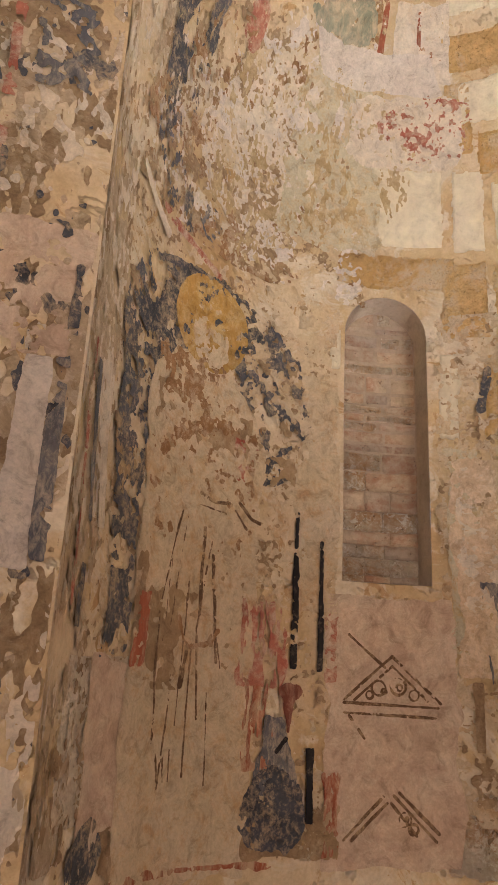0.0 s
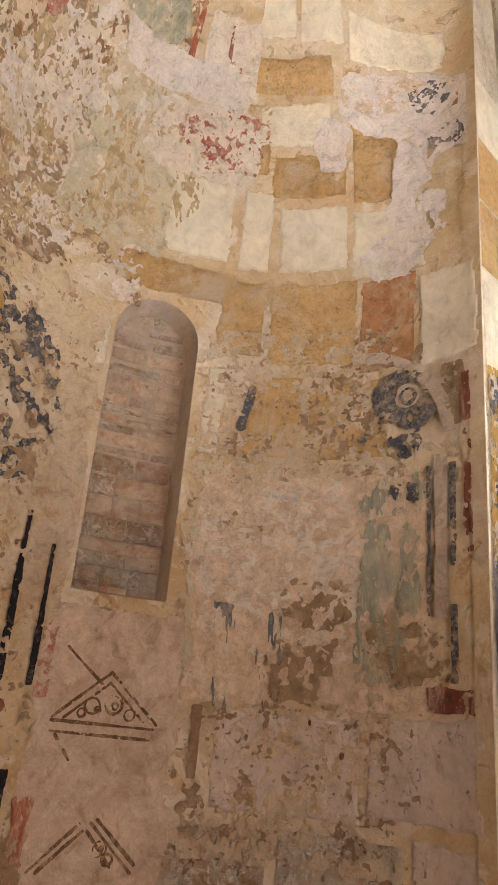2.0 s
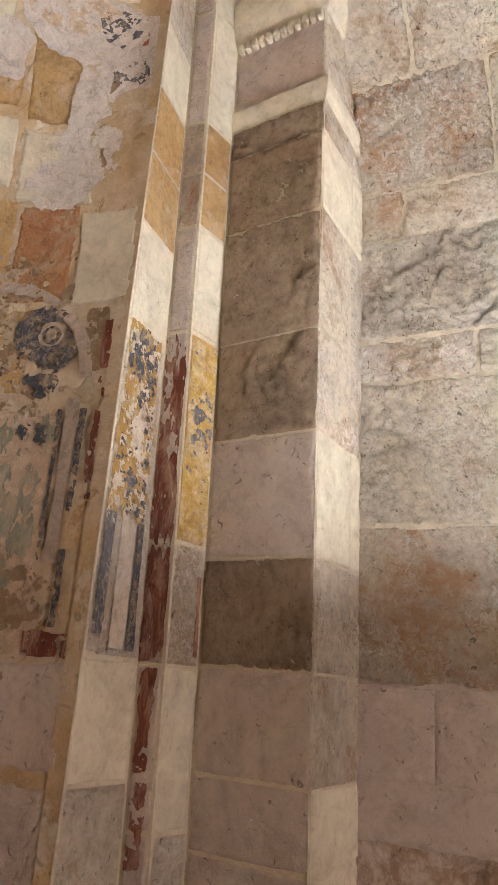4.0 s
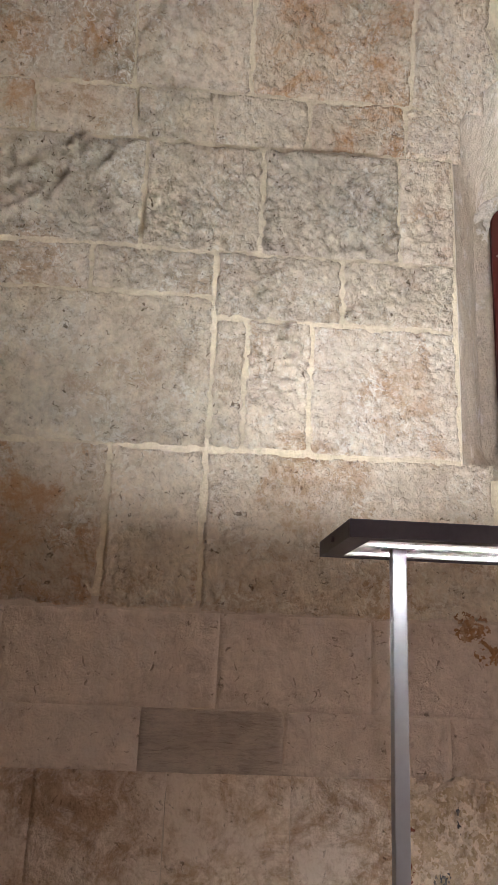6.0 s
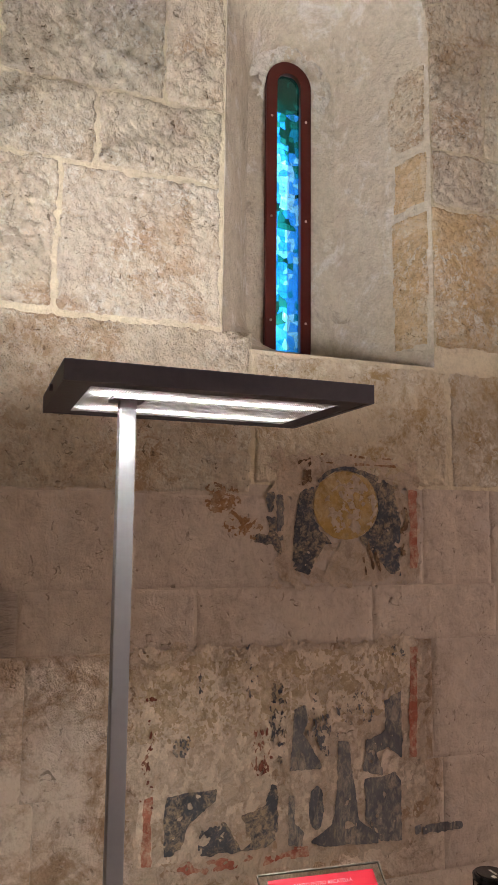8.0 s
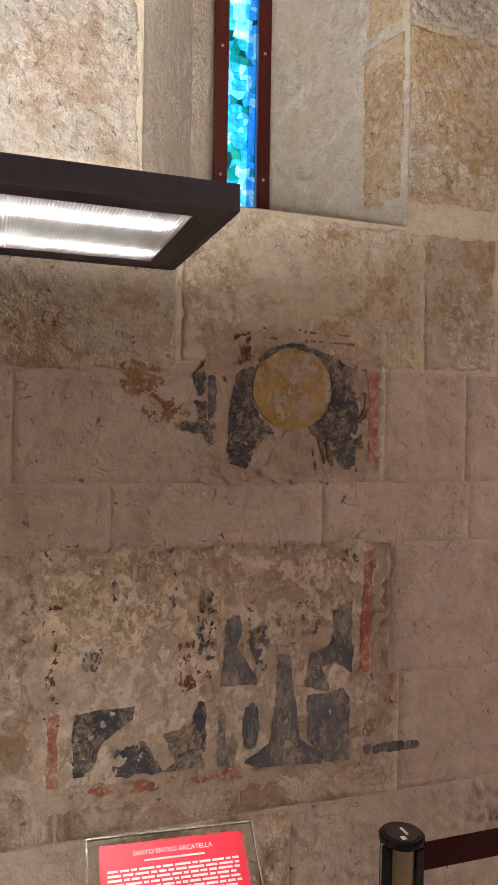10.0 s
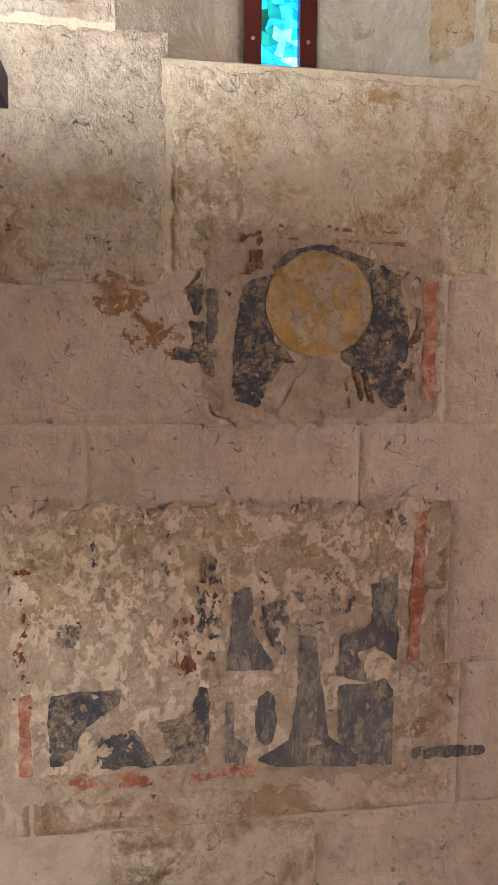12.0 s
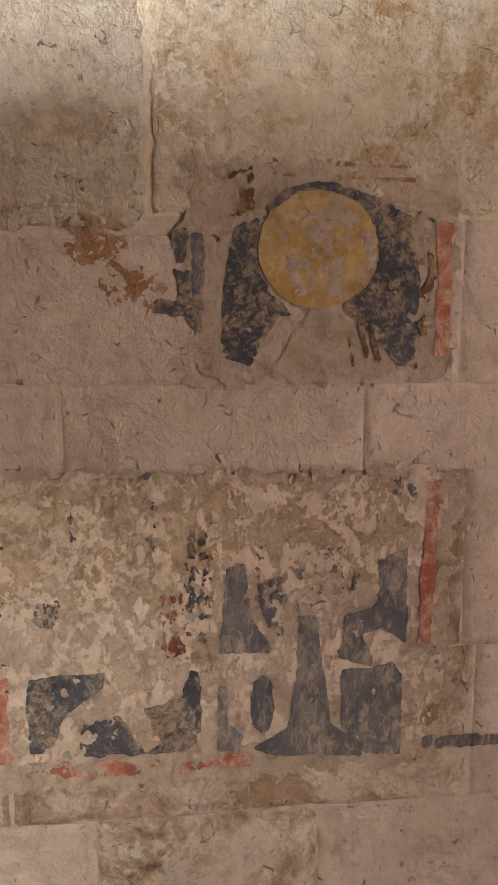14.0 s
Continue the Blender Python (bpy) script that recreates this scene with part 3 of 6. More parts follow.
wall_apse = empty("wall_apse", AX, AY + AR, 0)
wall_apse.matrix_world = Matrix.Identity(4)
tagged(wall_apse, "curved apse wall with ochre plaster and worn fresco remains", "apse wall", kind="structure")
v, f = pierced(apse, niche_hole, arc(-91.5), arc(91.5), 0.0, 5.1, cols=130, rows=240)
sheet("apse_plaster", v, f, M_PLASTER, wall_apse, smooth=True)
v, f = loft([[apse(u, z, 0.001) for u, z in niche_hole], [apse(u * 0.82 + arc(NICHE_A) * 0.18, z - (0.02 if z > 2.5 else -0.0), -0.125) for u, z in niche_hole]])
niche = tagged(sheet("blocked_window_recess", v, f, M_POINT), "round-headed blocked window recess in the apse wall", "niche", kind="structure")
M_BED = mortar_material("grey bedding mortar", (0.48, 0.38, 0.28), (0.42, 0.33, 0.24))
NICHE = tagged(empty("blocking", 0, 0, 0), "thin grey and tan stone courses blocking an old window", "masonry", kind="structure")
v, f = [], []
for i in range(9):
    for zz in (2.1, 3.36):
        v.append(apse(arc(NICHE_A) - 0.19 + 0.38 * i / 8, zz, -0.12))
f = [(2 * i, 2 * i + 2, 2 * i + 3, 2 * i + 1) for i in range(8)]
sheet("bedding", v, f, M_BED, NICHE)


def blocking():
    rnd = random.Random(3)
    flat = lambda u, z, off=0.0: apse(u, min(z, 3.09), off - 0.115)  # noqa: E731
    back = lambda u, z, off=0.0: Vector((flat(u, z, off).x, flat(u, z, off).y, z))  # noqa: E731
    z, c = NICHE_SILL - 0.01, arc(NICHE_A)
    while z < 3.34:
        h = rnd.choice((0.04, 0.055, 0.07, 0.085))
        half = 0.150 if z < 3.15 else max(0.03, math.sqrt(max(0.001, 0.152 ** 2 - max(0, z + h * 0.5 - 3.19) ** 2)))
        cuts = [c - half, c + rnd.uniform(-0.085, 0.085) * (half / 0.15), c + half]
        if rnd.random() < 0.35 and half > 0.1:
            cuts = [c - half, c - half * 0.35, c + half * 0.3, c + half]
        mats = [rnd.choice((M_BRICK, M_BRICK, M_BRICK, M_BROWN)) for _ in cuts]
        course(NICHE, back, z, z + h, cuts, mats, proud=0.006, gap=0.001, name="brick", rough=0.005, cell=0.010, ragged=0.002, round_=0.004, sink=0.006)
        z += h


blocking()


# ---- orders of the arch and the pier ----
def order(name, pts, label, mat):
    """An upright prism along the given plan corners."""
    rings = []
    for n in range(41):
        z = 8.0 * n / 40
        dx, dy = lean(z)
        if pts[0][0] < AX:
            dx, dy = 0.0, 0.0
        rings.append([Vector((x + (dx if 0 < n < 5 else 0), y + (dy if n < 5 else 0), z)) for n, (x, y) in enumerate(pts)])
    v, f = loft(rings, closed=False)
    ob = tagged(sheet(name, v, f, mat), label, "pier", kind="structure")
    return ob


def mirror(x):
    return 2 * AX - x


for side, label in ((0, "stepped stone pier beside the apse with worn painted jambs"), (1, "stepped stone pier on the far side of the apse")):
    pts = [(EAST + 0.05, PIER_END), (PIER_X, PIER_Y), (INNER_X, INNER_Y), (STEP_X, STEP_Y), (STEP_X, ARRIS_Y), (ARRIS_X, ARRIS_Y), (ARRIS_X, ARRIS_Y + 0.06)]
    if side:
        pts = [(mirror(x), y) for x, y in pts]
    ob = order("pier_west" if side else "pier_east", pts, label, M_PLASTER if side else M_MORTAR)
    if not side:
        pier = ob

def arris_skin():
    """Painted plaster that turns the edge from the apse to the jamb."""
    rings = []
    for n in range(126):
        z = 0.02 + 0.04 * n
        rings.append([Vector((ARRIS_X - 0.0035 - 0.003 * float(LOW_RELIEF(-1.0 - y * 9, z * 0.45) / 0.008), ARRIS_Y - 0.002 + y, z)) for y in (0.0, 0.02, 0.04, 0.062)])
    v, f = loft(rings, closed=False)
    sheet("arris_plaster", v, f, M_PLASTER, pier, "painted plaster edge", smooth=True)


arris_skin()

# unseen blocks added to close the gaps above the apse mouth and the half-dome
arch = tagged(link("wall_north", boxed(-0.6, 4.6, ARRIS_Y, 1.4, 5.09, 8.0), M_PLASTER), "unseen plastered block closing the top above the apse arch", "wall", kind="structure")
cap = tagged(link("ceiling_apse", boxed(0.5, 3.0, 1.0, 2.6, 5.08, 5.2), M_PLASTER), "unseen flat slab closing the apse vault", "ceiling", kind="structure")

# ---- floor lamp ----
M_DARK = plain("anthracite powder coat", (0.095, 0.088, 0.108), 0.55, 0.0, 0.35)
M_ALU = plain("satin grey aluminium", (0.33, 0.33, 0.355), 0.6, 0.0, 0.12)
M_TUBE = glow("lit upper diffuser", (0.98, 0.965, 1.0), UP)
M_LOUVRE = glow("lit lower diffuser", (1.0, 0.97, 0.92), DOWN)
LX0, LX1, LY0, LY1, LZ = 2.425, 2.795, -1.376, -0.808, 1.930


def floor_lamp():
    lamp = empty("floor_lamp", 2.565, -0.940, 0)
    lamp.matrix_world = Matrix.Identity(4)
    tagged(lamp, "tall anthracite uplight floor lamp with a flat rectangular head, lit", "floor lamp")
    head = part("head", boxed(LX0, LX0 + 0.012, LY0, LY1, LZ, LZ + 0.036, bevel=0.0015), M_DARK, lamp, "flat dark metal tray")
    part("side_rail", boxed(LX1 - 0.012, LX1, LY0, LY1, LZ, LZ + 0.036, bevel=0.0015), M_DARK, head)
    part("side_rail", boxed(LX0 + 0.012, LX1 - 0.012, LY1 - 0.012, LY1, LZ, LZ + 0.0355), M_DARK, head)
    part("side_rail", boxed(LX0 + 0.012, LX1 - 0.012, LY0, LY0 + 0.012, LZ, LZ + 0.0355), M_DARK, head)
    # underside border round the diffuser
    for a in ((LX0 + 0.012, LX1 - 0.012, LY0 + 0.012, LY0 + 0.05), (LX0 + 0.012, LX1 - 0.012, LY1 - 0.05, LY1 - 0.012),
              (LX0 + 0.012, LX0 + 0.045, LY0 + 0.05, LY1 - 0.05), (LX1 - 0.045, LX1 - 0.012, LY0 + 0.05, LY1 - 0.05)):
        part("bottom_plate", boxed(*a, LZ + 0.001, LZ + 0.006), M_DARK, head)
    part("partition", boxed(LX0 + 0.012, LX1 - 0.012, LY0 + 0.012, LY1 - 0.012, LZ + 0.016, LZ + 0.019), M_ALU, head)
    part("reflector", boxed(LX0 + 0.040, LX1 - 0.040, LY0 + 0.045, LY1 - 0.045, LZ + 0.0145, LZ + 0.0158), plain("white reflector", (0.8, 0.8, 0.79), 0.4), lamp, "white reflector")
    for x in (LX0 + 0.105, LX1 - 0.105):
        part("tube", tube(bmesh.new(), (x, LY0 + 0.07, LZ + 0.0105), (x, LY1 - 0.07, LZ + 0.0105), 0.0035, 14), M_LOUVRE, lamp, "lit fluorescent tube")
    rib = plain("aluminium louvre", (0.72, 0.72, 0.72), 0.35, 0.6)
    verts, faces = [], []

    def slat(x0, x1, y0, y1, z0, z1):
        n = len(verts)
        verts.extend((x, y, z) for z in (z0, z1) for x, y in ((x0, y0), (x1, y0), (x1, y1), (x0, y1)))
        faces.extend(((n, n + 1, n + 5, n + 4), (n + 1, n + 2, n + 6, n + 5), (n + 2, n + 3, n + 7, n + 6), (n + 3, n, n + 4, n + 7), (n + 3, n + 2, n + 1, n), (n + 4, n + 5, n + 6, n + 7)))

    for i in range(94):
        y = LY0 + 0.051 + i * 0.005
        slat(LX0 + 0.046, LX1 - 0.046, y, y + 0.0008, LZ + 0.0015, LZ + 0.0055)
    for i in range(33):
        x = LX0 + 0.049 + i * 0.0085
        slat(x, x + 0.0006, LY0 + 0.051, LY1 - 0.051, LZ + 0.0012, LZ + 0.0058)
    sheet("louvre", verts, faces, rib, lamp, "fine aluminium louvre")
    part("crossbar", boxed(2.604, 2.616, LY0 + 0.05, LY1 - 0.05, LZ + 0.006, LZ + 0.013), M_ALU, lamp)
    part("upper_diffuser", boxed(LX0 + 0.02, LX1 - 0.02, LY0 + 0.02, LY1 - 0.02, LZ + 0.0195, LZ + 0.0215), M_TUBE, lamp, "bright upper diffuser")
    # Slats added out of view to cut grazing uplight near the lamp.
    verts, faces = [], []
    for i in range(15):
        x = LX0 + 0.031 + i * 0.022
        slat(x, x + 0.001, LY0 + 0.013, LY1 - 0.013, LZ + 0.0225, LZ + 0.0243)
    sheet("upper_louvre", verts, faces, M_ALU, lamp, "added unseen slats that trim the low uplight")
    part("pole", boxed(2.550, 2.580, -0.954, -0.924, 0.02, LZ + 0.006, bevel=0.002), M_ALU, lamp, "square aluminium pole")
    part("collar", boxed(2.535, 2.595, -0.969, -0.909, LZ - 0.004, LZ + 0.004, bevel=0.0015), M_ALU, lamp)
    part("base_plate", boxed(2.38, 2.75, -1.12, -0.76, 0.0, 0.012, bevel=0.003), M_DARK, lamp)
    part("knob", tube(bmesh.new(), (2.60, LY1, LZ + 0.018), (2.60, LY1 + 0.006, LZ + 0.018), 0.007, 14), M_DARK, head)
    return lamp


floor_lamp()


# worn white plaster round the head of the slit
def slit_face(u, z, off=0.0):
    return Vector((4.197 - off, u, z))


lay_ring = minus(ring_shape(WIN_Y - 0.05, 3.74, 0.112, 0.205, low=-0.10), box_shape(WIN_Y - 0.04, 3.4, 0.23, 0.68))
P_CHALK = pigment("chalky white plaster", (0.86, 0.83, 0.77), (0.52, 0.46, 0.38), 0.55, 26, (0.80, 0.76, 0.68), depth=0.006)
patch("plaster_patch", slit_face, lay_ring, (WIN_Y - 0.30, WIN_Y + 0.20, 3.58, 3.98), P_CHALK, embrasure, "worn white plaster patch", wobble=0.03, wear=0.16, wear_scale=24, seed=77)

# ---- beyond the window ----
def outside():
    """Bright sky with leaves, seen as blurred colour through the slit."""
    k = Mat("bright sky and leaves")
    where = k.place(loose=False)
    n = k.noise(where, 14, 4, 0.6, 0.4)
    z = k.add("ShaderNodeSeparateXYZ")
    k.join(where, z.inputs[0])
    c = k.ramp(n, [(0.34, (0.10, 0.38, 0.40)), (0.45, (0.18, 0.55, 0.85)), (0.53, (0.35, 0.75, 1.0)), (0.60, (1.0, 1.0, 1.0))])
    k.join(c, k.b.inputs["Emission Color"])
    k.b.inputs["Emission Strength"].default_value = 3.6
    m = k.done((0.0, 0.0, 0.0))
    return tagged(link("backdrop", boxed(4.75, 4.77, WIN_Y - 1.2, WIN_Y + 1.2, 1.8, 5.2), m), "bright sky and leaves outside the window", "backdrop", kind="structure")


outside()
# ---- stanchion ----
def stanchion():
    x, y, rise = 2.555, -1.711, 0.068
    post = empty("stanchion", x, y, 0)
    post.matrix_world = Matrix.Identity(4)
    tagged(post, "brushed steel barrier post with black cap and dark red belt", "barrier post")
    steel, black = plain("brushed steel", (0.42, 0.36, 0.28), 0.28, 1.0, 0.2), plain("glossy black plastic", (0.012, 0.011, 0.011), 0.18)
    part("tube", tube(bmesh.new(), (x, y, 0.03), (x, y, 0.933 + rise), 0.031, 32), steel, post, "brushed steel tube")
    part("sleeve", tube(bmesh.new(), (x, y, 0.833 + rise), (x, y, 0.923 + rise), 0.0335, 32), steel, post)
    cap = tube(bmesh.new(), (x, y, 0.922 + rise), (x, y, 0.937 + rise), 0.037, 32)
    bmesh.ops.bevel(cap, geom=[e for e in cap.edges if abs(e.verts[0].co.z - e.verts[1].co.z) < 1e-5], offset=0.004, segments=2, affect="EDGES")
    top = part("cap", cap, black, post, "glossy black cap")
    part("inlay", tube(bmesh.new(), (x, y, 0.937 + rise), (x, y, 0.9385 + rise), 0.029, 28), plain("dark cap inlay", (0.03, 0.022, 0.02), 0.12), top)
    pale = plain("pale print", (0.55, 0.5, 0.42), 0.4)
    part("label_bar", boxed(x - 0.012, x + 0.010, y - 0.006, y - 0.001, 0.9385 + rise, 0.9390 + rise), pale, top)
    part("label_bar", boxed(x - 0.024, x - 0.014, y + 0.004, y + 0.012, 0.9385 + rise, 0.9390 + rise), pale, top)
    for a in (20, 110, 200, 290):
        c, s = math.cos(radians(a)), math.sin(radians(a))
        bm = boxed(0.030, 0.0385, -0.0085, 0.0085, 0.833 + rise, 0.924 + rise, bevel=0.001)
        bm.transform(Matrix.Translation((x, y, 0)) @ Matrix.Rotation(radians(a), 4, "Z"))
        part("belt_slot", bm, black, post)
    part("foot", tube(bmesh.new(), (x, y, 0.0), (x, y, 0.03), 0.17, 40, 0.15), steel, post)
    belt = plain("dark red woven belt", (0.035, 0.004, 0.004), 0.85, 0, 0.4)
    part("belt", boxed(x + 0.016, x + 0.018, y - 1.6, y - 0.036, 0.856 + rise, 0.903 + rise), belt, post, "dark red woven belt")


stanchion()


# ---- information panel ----
def lettering(text, size, material, parent, m):
    cu = bpy.data.curves.new("title", "FONT")
    cu.body, cu.size, cu.align_x, cu.extrude = text, size, "CENTER", 0.0003
    cu.materials.append(material)
    tmp = bpy.data.objects.new("title", cu)
    scene.collection.objects.link(tmp)
    dg = bpy.context.evaluated_depsgraph_get()
    mesh = bpy.data.meshes.new_from_object(tmp.evaluated_get(dg))
    bpy.data.objects.remove(tmp)
    mesh.transform(m)
    return made("title", mesh, None, parent, "white title lettering")


def info_panel():
    sign = empty("information_panel", 2.48, -1.33, 0)
    sign.matrix_world = Matrix.Identity(4)
    tagged(sign, "red printed information sheet in a clear acrylic holder on a stand", "information sign")
    m = SIGN
    red, white = plain("red printed paper", (0.50, 0.022, 0.040), 0.35, 0, 0.1), plain("white print", (0.62, 0.52, 0.51), 0.6)
    clear = Mat("clear acrylic")
    clear.b.inputs["Transmission Weight"].default_value, clear.b.inputs["IOR"].default_value = 1.0, 1.2
    clear.done((0.92, 0.95, 0.93), rough=0.05)

    def slab(name, u0, u1, v0, v1, w0, w1, mat, parent, label="", bevel=0.0):
        bm = boxed(u0, u1, v0, v1, w0, w1, bevel=bevel)
        bm.transform(m)
        return part(name, bm, mat, parent, label)

    holder = slab("holder", -0.122, 0.122, -0.30, 0.012, -0.004, -0.001, clear.m, sign, "clear acrylic holder")
    edge = plain("acrylic edge", (0.22, 0.21, 0.18), 0.2)
    for a in ((-0.123, -0.121, -0.30, 0.012), (0.121, 0.123, -0.30, 0.012), (-0.121, 0.121, 0.011, 0.013)):
        slab("edge", *a, -0.005, 0.001, edge, holder)
    page = slab("sheet", -0.105, 0.105, -0.297, 0.0, 0.0, 0.0008, red, sign, "red printed sheet")
    lettering("SANTO ENTRO ARCATELLA", 0.0092, white, page, m @ Matrix.Translation((0.0, -0.018, 0.0009)))
    rnd = random.Random(9)
    slab("text_bar", -0.042, 0.045, -0.027, -0.0245, 0.0008, 0.0012, white, page)
    for k in range(13):
        y = -0.035 - k * 0.0060
        end = 0.094 if k not in (8, 12) else rnd.uniform(-0.02, 0.06)
        u = -0.094
        while u < end - 0.006:
            w = min(rnd.uniform(0.006, 0.024), end - u)
            slab("text_bar", u, u + w, y - 0.0030, y, 0.0008, 0.0012, white, page)
            u += w + 0.0028
    slab("text_bar", -0.055, 0.005, -0.127, -0.1225, 0.0008, 0.0012, white, page)
    slab("text_bar", -0.055, 0.05, -0.134, -0.1315, 0.0008, 0.0012, white, page)
    bm = tube(bmesh.new(), (-0.075, -0.129, 0.0008), (-0.075, -0.129, 0.0012), 0.0085, 20)
    bm.transform(m)
    part("round_mark", bm, white, page)
    for k in range(16):
        y = -0.143 - k * 0.0060
        slab("text_bar", -0.094, 0.094 - 0.03 * (k % 3 == 2), y - 0.0034, y, 0.0008, 0.0012, white, page)
    foot = m @ Vector((0, -0.15, -0.004))
    part("stand_pole", tube(bmesh.new(), (foot.x, foot.y, 0.01), (foot.x, foot.y, foot.z), 0.012, 16), M_DARK, sign)
    part("stand_base", boxed(foot.x - 0.13, foot.x + 0.13, foot.y - 0.13, foot.y + 0.13, 0.0, 0.010, bevel=0.003), M_DARK, sign)


# the sheet's top edge in the middle, its slope and its turn
SIGN = pose(2.567, -1.333, 1.05, 38, 0, -95)
info_panel()


# ---- added fill light on the end wall of the nave, out of view ----
def nave_fill():
    # Added area light and box behind the camera; no such fitting is known.
    lamp = empty("nave_fill_light", 0.8, BACK, 1.9)
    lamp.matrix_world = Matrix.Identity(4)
    tagged(lamp, "added broad warm fill light on the end wall, out of view", "wall lamp")
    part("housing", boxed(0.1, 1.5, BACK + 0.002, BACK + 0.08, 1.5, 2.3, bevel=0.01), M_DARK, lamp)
    data = bpy.data.lights.new("nave_fill_light", "AREA")
    data.shape, data.size, data.size_y, data.energy, data.color = "RECTANGLE", 1.3, 0.7, FILL_WATTS, FILL_COLOUR
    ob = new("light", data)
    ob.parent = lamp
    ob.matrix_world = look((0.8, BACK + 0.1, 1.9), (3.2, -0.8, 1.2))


nave_fill()

# ---- stones of the east wall ----
R_, P_, C_, O_, G_, B_, F_ = M_ROUGH, M_PALE, M_CREAM, M_OCHRE, M_GREY, M_BROWN, M_FLAKED
W0 = PIER_Y - 0.004
ROWS = [
    (4.42, 4.86, [W0, 0.19, -0.26, -0.9, -1.4, -2.0, -2.7, -3.4], [P_, P_, B_, P_, P_, B_], 0.006),
    (3.94, 4.42, [W0, -0.13, -0.62, -1.30, -1.62], [B_, P_, B_, P_], 0.008),
    (3.70, 3.94, [W0, 0.26, -0.15, -0.48, -0.87, -1.28, -1.52], [B_, P_, R_, R_, B_, P_], 0.008),
    (3.21, 3.70, [W0, -0.21, -0.69, -1.25, -1.478], [R_, R_, R_, P_], 0.011),
    (3.01, 3.21, [W0, -0.03, -0.52], [P_, R_], 0.008),
    (2.93, 3.21, [-0.52, -1.02, -1.472], [R_, R_], 0.012),
    (2.405, 3.01, [W0, -0.52], [R_], 0.014),
    (2.405, 2.93, [-0.52, -0.65, -0.90, -1.475], [R_, P_, P_], 0.009),
    (1.815, 2.405, [W0, -0.17, -0.52], [B_, P_], 0.007),
    (1.815, 2.40, [-0.52, -1.598], [P_], 0.006),
    (1.50, 1.815, [W0, 0.14, -0.60, -1.13, -1.70], [G_, G_, G_, G_], 0.004),
    (1.30, 1.50, [W0, -0.35, -0.83, -1.40, -2.07, -2.62, -3.4], [G_, M_SCORED, G_, G_, G_, G_], 0.004),
    (0.87, 1.30, [W0, -0.02, -0.45, -0.86, -1.22, -1.54, -2.32, -2.9, -3.6], [F_, F_, F_, F_, F_, F_, G_, G_], 0.006),
    (0.48, 0.87, [W0, -0.3, -0.9, -1.26, -1.81, -2.36, -3.1, -3.8], [F_, F_, F_, F_, F_, G_, G_], 0.006),
    (0.02, 0.48, [W0, -0.5, -1.45, -1.98, -2.8, -3.6], [F_, G_, F_, G_, G_], 0.006),
    # sill and the pieces right of the window
    (1.86, 2.335, [-1.602, -2.42, -2.72, -3.4], [M_SILL, M_SILL, P_], 0.005),
    (1.50, 1.86, [-1.74, -2.29, -2.60, -3.2], [G_, G_, G_], 0.004),
    (2.42, 3.01, [-2.363, -2.72, -3.3], [M_SAND, P_], 0.009),
    (3.01, 3.26, [-2.363, -2.74, -3.4], [P_, P_], 0.007),
    (3.26, 3.75, [-2.363, -2.63, -3.2], [P_, P_], 0.010),
    (3.75, 4.2, [-2.42, -2.9, -3.5], [P_, P_], 0.008),
]
for z0, z1, joints, mats, proud in ROWS:
    wide = 0.013 if z0 > 1.8 else 0.003
    if joints[0] == W0 and z0 > 2.2:
        joints = [W0 + 0.11] + joints[1:]
    course(wall_east, east, z0, z1, joints, mats, proud=proud * 0.75 + 0.002 if z0 > 1.87 else proud * 0.45 + 0.001, gap=wide, rough=0.004 if proud > 0.007 else 0.001, round_=0.009 if z0 > 1.8 else 0.004, sink=0.014 if z0 > 1.8 else 0.004, ragged=0.011 if z0 > 1.8 else 0.003,
           chip=(0.015 if z0 < 0.1 else 0.0008 if z0 < 1.8 else 0.0150 if proud > 0.0085 else 0.0115 if proud > 0.0065 else 0.005), limit=0.0042 if 0.1 < z0 < 1.9 else 0.05, cell=0.009 if z0 > 1.8 else 0.012)


# voussoirs round the window's head
def voussoirs():
    r0, r1, zc = WIN_W / 2 + 0.004, WIN_W / 2 + 0.20, CROWN - WIN_W / 2
    for n in range(9):
        a0, a1 = math.pi * n / 9 + 0.015, math.pi * (n + 1) / 9 - 0.015
        v = []
        for off in (0.007, -0.01):
            for r, a in ((r0, a0), (r0, a1), (r1, a1), (r1, a0)):
                v.append(east(WIN_Y + r * math.cos(a), zc + r * math.sin(a), off))
        sheet("voussoir", v, [(0, 1, 2, 3), (0, 4, 5, 1), (1, 5, 6, 2), (2, 6, 7, 3), (3, 7, 4, 0)], P_, wall_east)


voussoirs()

# exposed stones in the right cheek of the embrasure
def cheek(u, z, off=0.0):
    """u: depth from the wall's face."""
    a, b = hole[-1][0], inner[-1][0]
    lo, hi = Vector((EAST, WIN_Y - WIN_W / 2, 0)), Vector((4.20, inner[0][0], 0))
    d = (hi - lo).normalized()
    n = Vector((-d.y, d.x, 0))
    if n.y < 0:
        n = -n
    p = lo + d * u + n * off
    return Vector((p.x, p.y, z))


for a, b, z0, z1, m in ((0.004, 0.22, 2.42, 3.01, M_SAND), (0.004, 0.21, 3.01, 3.27, M_SAND), (0.004, 0.24, 3.28, 3.66, P_)):
    stone(embrasure, cheek, a, b, z0, z1, m, proud=0.008, gap=0.03, chip=0.003, ragged=0.010, round_=0.010)

